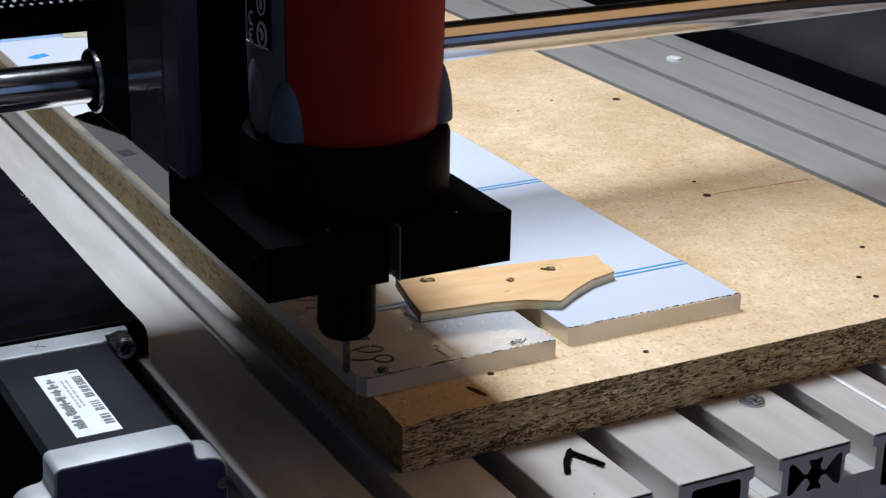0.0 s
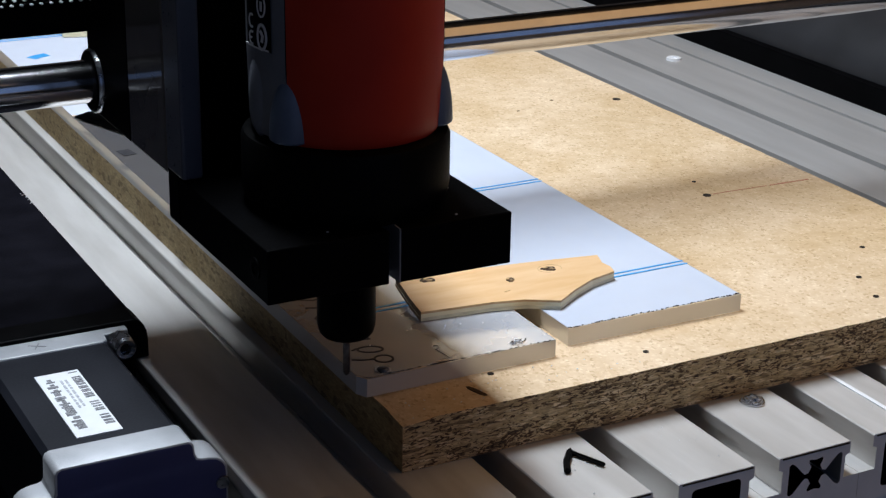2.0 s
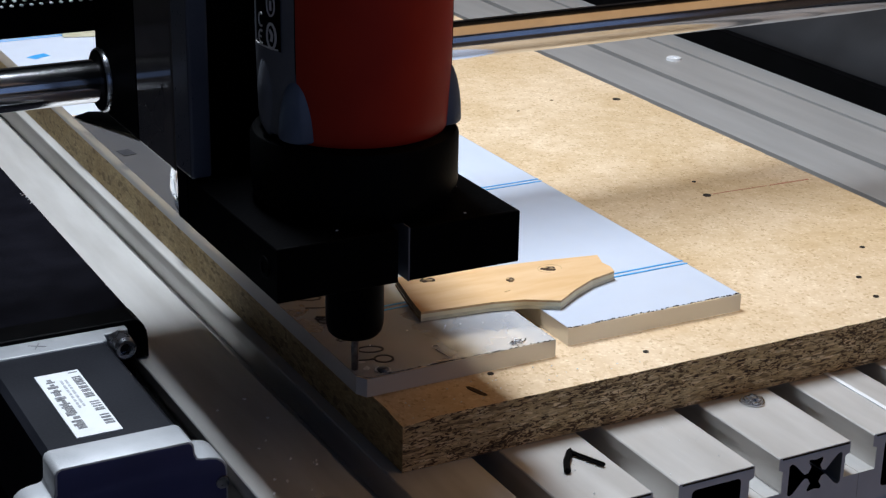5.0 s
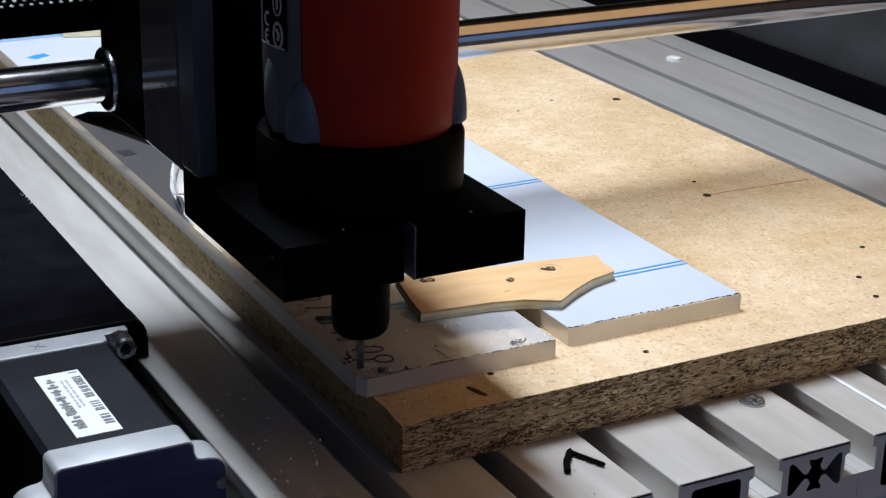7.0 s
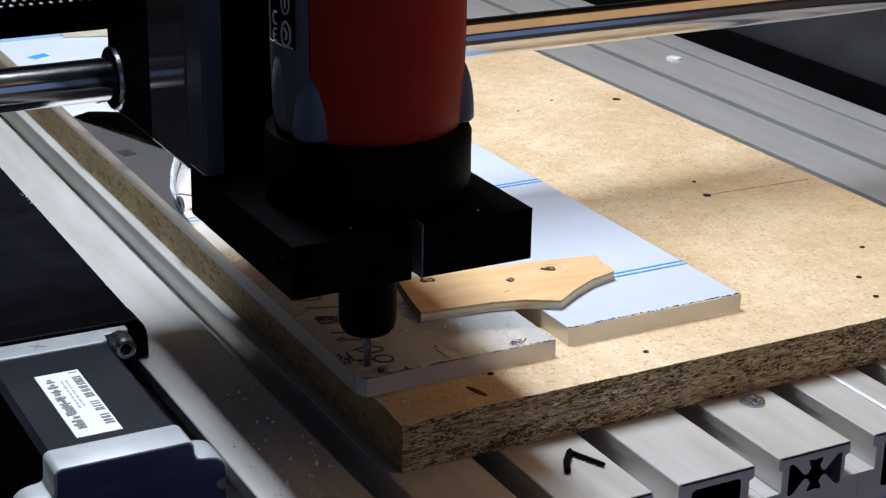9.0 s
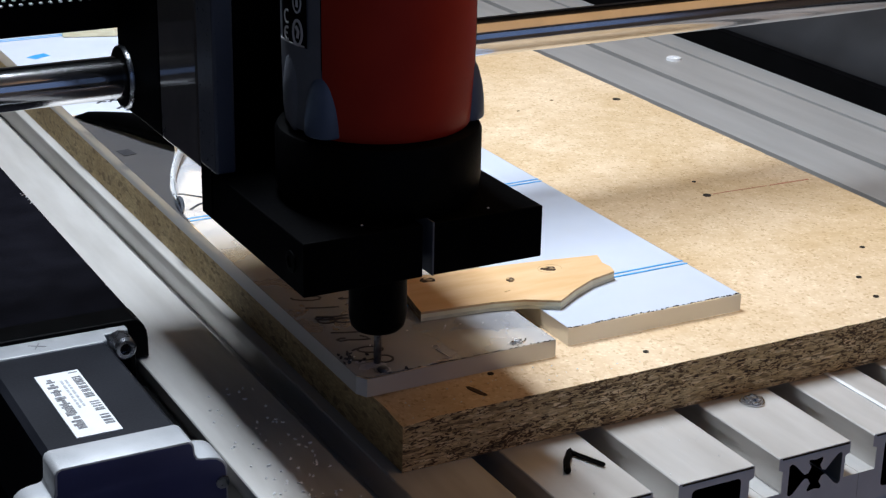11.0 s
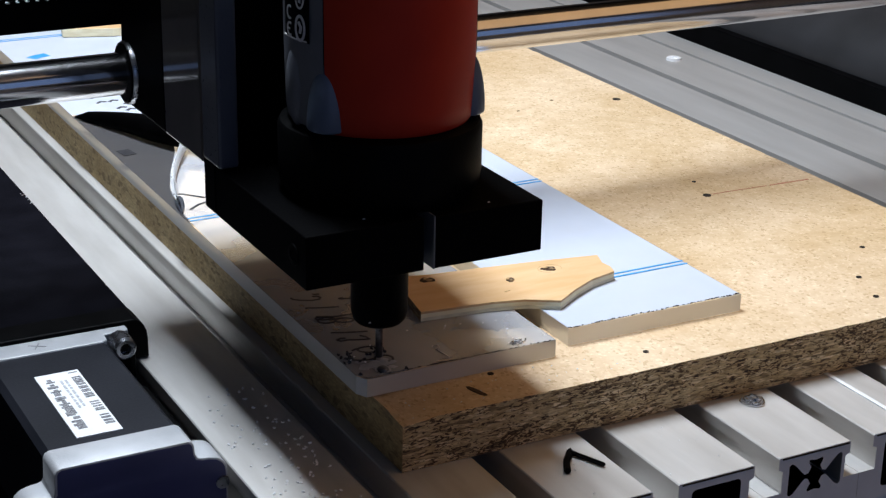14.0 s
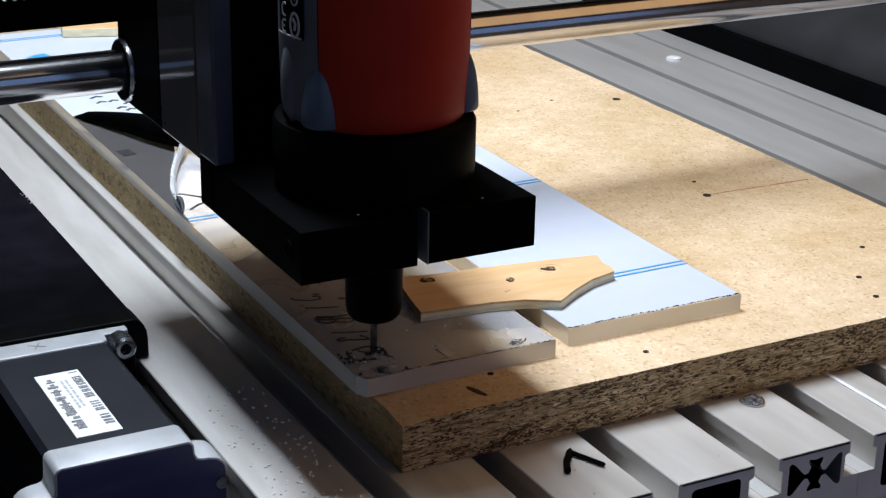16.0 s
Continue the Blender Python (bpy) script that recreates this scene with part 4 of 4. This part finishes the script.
def flying_chips():
    """Chips that the cutter throws off: each stays in the collet nut until its moment, then drops to where it lies."""
    rng = random.Random(77)
    made = []
    meshes = []
    for i in range(8):
        me = chip_mesh("chip", rng, 0.0013 if i < 4 else 0.0010)
        me.materials.append(GREY_SHAVING if i < 4 else SHAVING)
        meshes.append(me)
    for i in range(44):      # heaps beside the groove
        t = rng.uniform(5.4, 15.4)
        first = i < 16
        x, y = (-0.0012, 0.0450) if first else (0.0128, 0.0468) if i < 34 else (0.0070, 0.0400)
        if first:
            t = rng.uniform(5.0, 8.0)
        elif i < 34:
            t = rng.uniform(12.3, 15.5)
        s = 0.0020 if i < 34 else 0.006
        ob = new("plastic_chip", rng.choice(meshes[:5]))
        made.append((ob, t, pose(x + rng.gauss(0, s), y + rng.gauss(0, s), AZ + 0.0006 + rng.uniform(0, 0.0026 if i < 34 else 0.0001), rng.uniform(-60, 60), rng.uniform(-60, 60), rng.uniform(0, 300))))
    for i in range(104):      # specks on the bed beside the board
        t = rng.uniform(3.0, 14.0)
        x, y = rng.uniform(-0.054, -0.022), rng.triangular(-0.03, 0.11, 0.03)
        ob = new("plastic_chip", rng.choice(meshes[4:]))
        made.append((ob, t, pose(x, y, 0.0003, rng.uniform(-20, 20), rng.uniform(-20, 20), rng.uniform(0, 300))))
    # milky flakes standing in for the frosted groove, dropped one by one behind the cutter
    flakes = []
    for i in range(4):
        me = chip_mesh("flake", rng, 0.0026)
        for v in me.vertices:
            v.co.z *= 0.12
        me.materials.append(GROOVE_FLAKE)
        flakes.append(me)
    for i in range(34):
        t = 4.0 + 11.3 * i / 33
        u = min(1.0, t / 12.2)
        x, y = HX + 0.0045 + 0.0137 * u, HY + max(0.0, t - 12.2) * 0.0027
        ob = new("plastic_chip", rng.choice(flakes))
        made.append((ob, t + 0.4, pose(x + rng.gauss(0, 0.0016), y + rng.gauss(0, 0.0016), AZ + 0.0004, rng.uniform(-4, 4), rng.uniform(-4, 4), rng.uniform(0, 300))))
    for ob, t, m in made:
        tagged(ob, "tiny plastic chip thrown off by the cutter", "plastic chip", "milling chips")
    return made


CHIPS = flying_chips()


def rating_print(plate):
    """White symbols on the curved rating plate: strokes in arc length and height, wrapped round the body."""
    r = 0.0383

    def wrapped(name, pts, width):
        bm = ribbon(pts, width, 0.0002, 0.0004)
        for v in bm.verts:
            a = radians(-174) + v.co.x / r
            v.co = Vector(((r + v.co.z) * math.cos(a), (r + v.co.z) * math.sin(a), v.co.y))
        part(name, bm, MARK_WHITE, plate)

    wrapped("border", [(-0.0088 + 0.00174 * i, 0.1711) for i in range(11)], 0.0006)
    wrapped("symbol", arc(0.0046, 0.1757, 0.0027, 0.0046, 0, 360, 24), 0.0011)
    wrapped("symbol", [(0.0036, 0.1780), (0.0052, 0.1762), (0.0046, 0.1737)], 0.0014)
    wrapped("symbol", arc(0.0044, 0.1872, 0.0024, 0.0040, 0, 360, 24), 0.0007)
    wrapped("symbol", [(0.0044, 0.1852), (0.0044, 0.1888)], 0.0012)
    wrapped("letter", arc(-0.0026, 0.1742, 0.0021, 0.0024, 60, 300, 14), 0.0008)
    wrapped("letter", [(-0.0045, 0.1742), (-0.0024, 0.1742)], 0.0007)
    wrapped("letter", arc(-0.0026, 0.1806, 0.0021, 0.0024, 60, 300, 14), 0.0008)
    wrapped("symbol", [(-0.0056, 0.1905), (-0.0014, 0.1905), (-0.0014, 0.1960), (-0.0056, 0.1960), (-0.0056, 0.1900)], 0.0005)


rating_print(RATING)

# ---- motion ----


def motions():
    """Plunge, a slow cut along the cross axis, then a cut along the length of the bed. Millimetres."""
    way = [(0.0, 0, 0, 0), (0.5, 0, 0, -0.2), (1.0, 0, 0, -0.38), (1.5, 0, 0, -0.6), (2.0, 0, 0, -0.79), (2.5, 0.53, 0, -0.79), (3.0, 1.18, 0, -0.79),
           (3.5, 1.85, 0, -0.79), (4.0, 2.48, 0, -0.79), (5.25, 4.05, 0, -0.79), (6.5, 5.63, 0, -0.79), (7.0, 6.3, 0, -0.79), (7.5, 7.0, 0, -0.79), (8.0, 7.75, 0.05, -0.79),
           (8.5, 8.55, 0.25, -0.79), (9.0, 9.65, 0.45, -0.79), (10.25, 12.8, 0.9, -0.79), (11.5, 16.0, 1.5, -0.79), (12.0, 17.55, 2.15, -0.79), (12.5, 18.12, 3.0, -0.79),
           (13.0, 18.15, 4.3, -0.79), (13.5, 18.15, 5.7, -0.79), (14.0, 18.15, 7.05, -0.79), (14.5, 18.18, 8.35, -0.79), (15.0, 18.2, 9.7, -0.79), (15.5, 18.2, 10.9, -0.79), (16.0, 18.2, 12.25, -0.79)]
    walk(GANTRY, [(t, pose(0, y / 1000, 0)) for t, x, y, z in way])
    walk(CARRIAGE, [(t, pose(x / 1000, y / 1000, 0)) for t, x, y, z in way])
    walk(HOLDER, [(t, pose(x / 1000, y / 1000, z / 1000)) for t, x, y, z in way])
    walk(SPINDLE, [(t, pose(HX + x / 1000, HY + y / 1000, z / 1000)) for t, x, y, z in way])

    def at(t):
        for a, b in zip(way, way[1:]):
            if a[0] <= t <= b[0]:
                u = (t - a[0]) / (b[0] - a[0])
                return [(a[i] + u * (b[i] - a[i])) / 1000 for i in (1, 2, 3)]

    for ob, t, end in CHIPS:
        nut = []
        for k in [q for q in range(0, 16, 2) if q < t - 0.05] + [t]:
            x, y, z = at(k)
            nut.append((k, pose(HX + x, HY + y, 0.060 + z)))
        walk(ob, nut + [(t + 0.25, end), (16.0, end)])


motions()
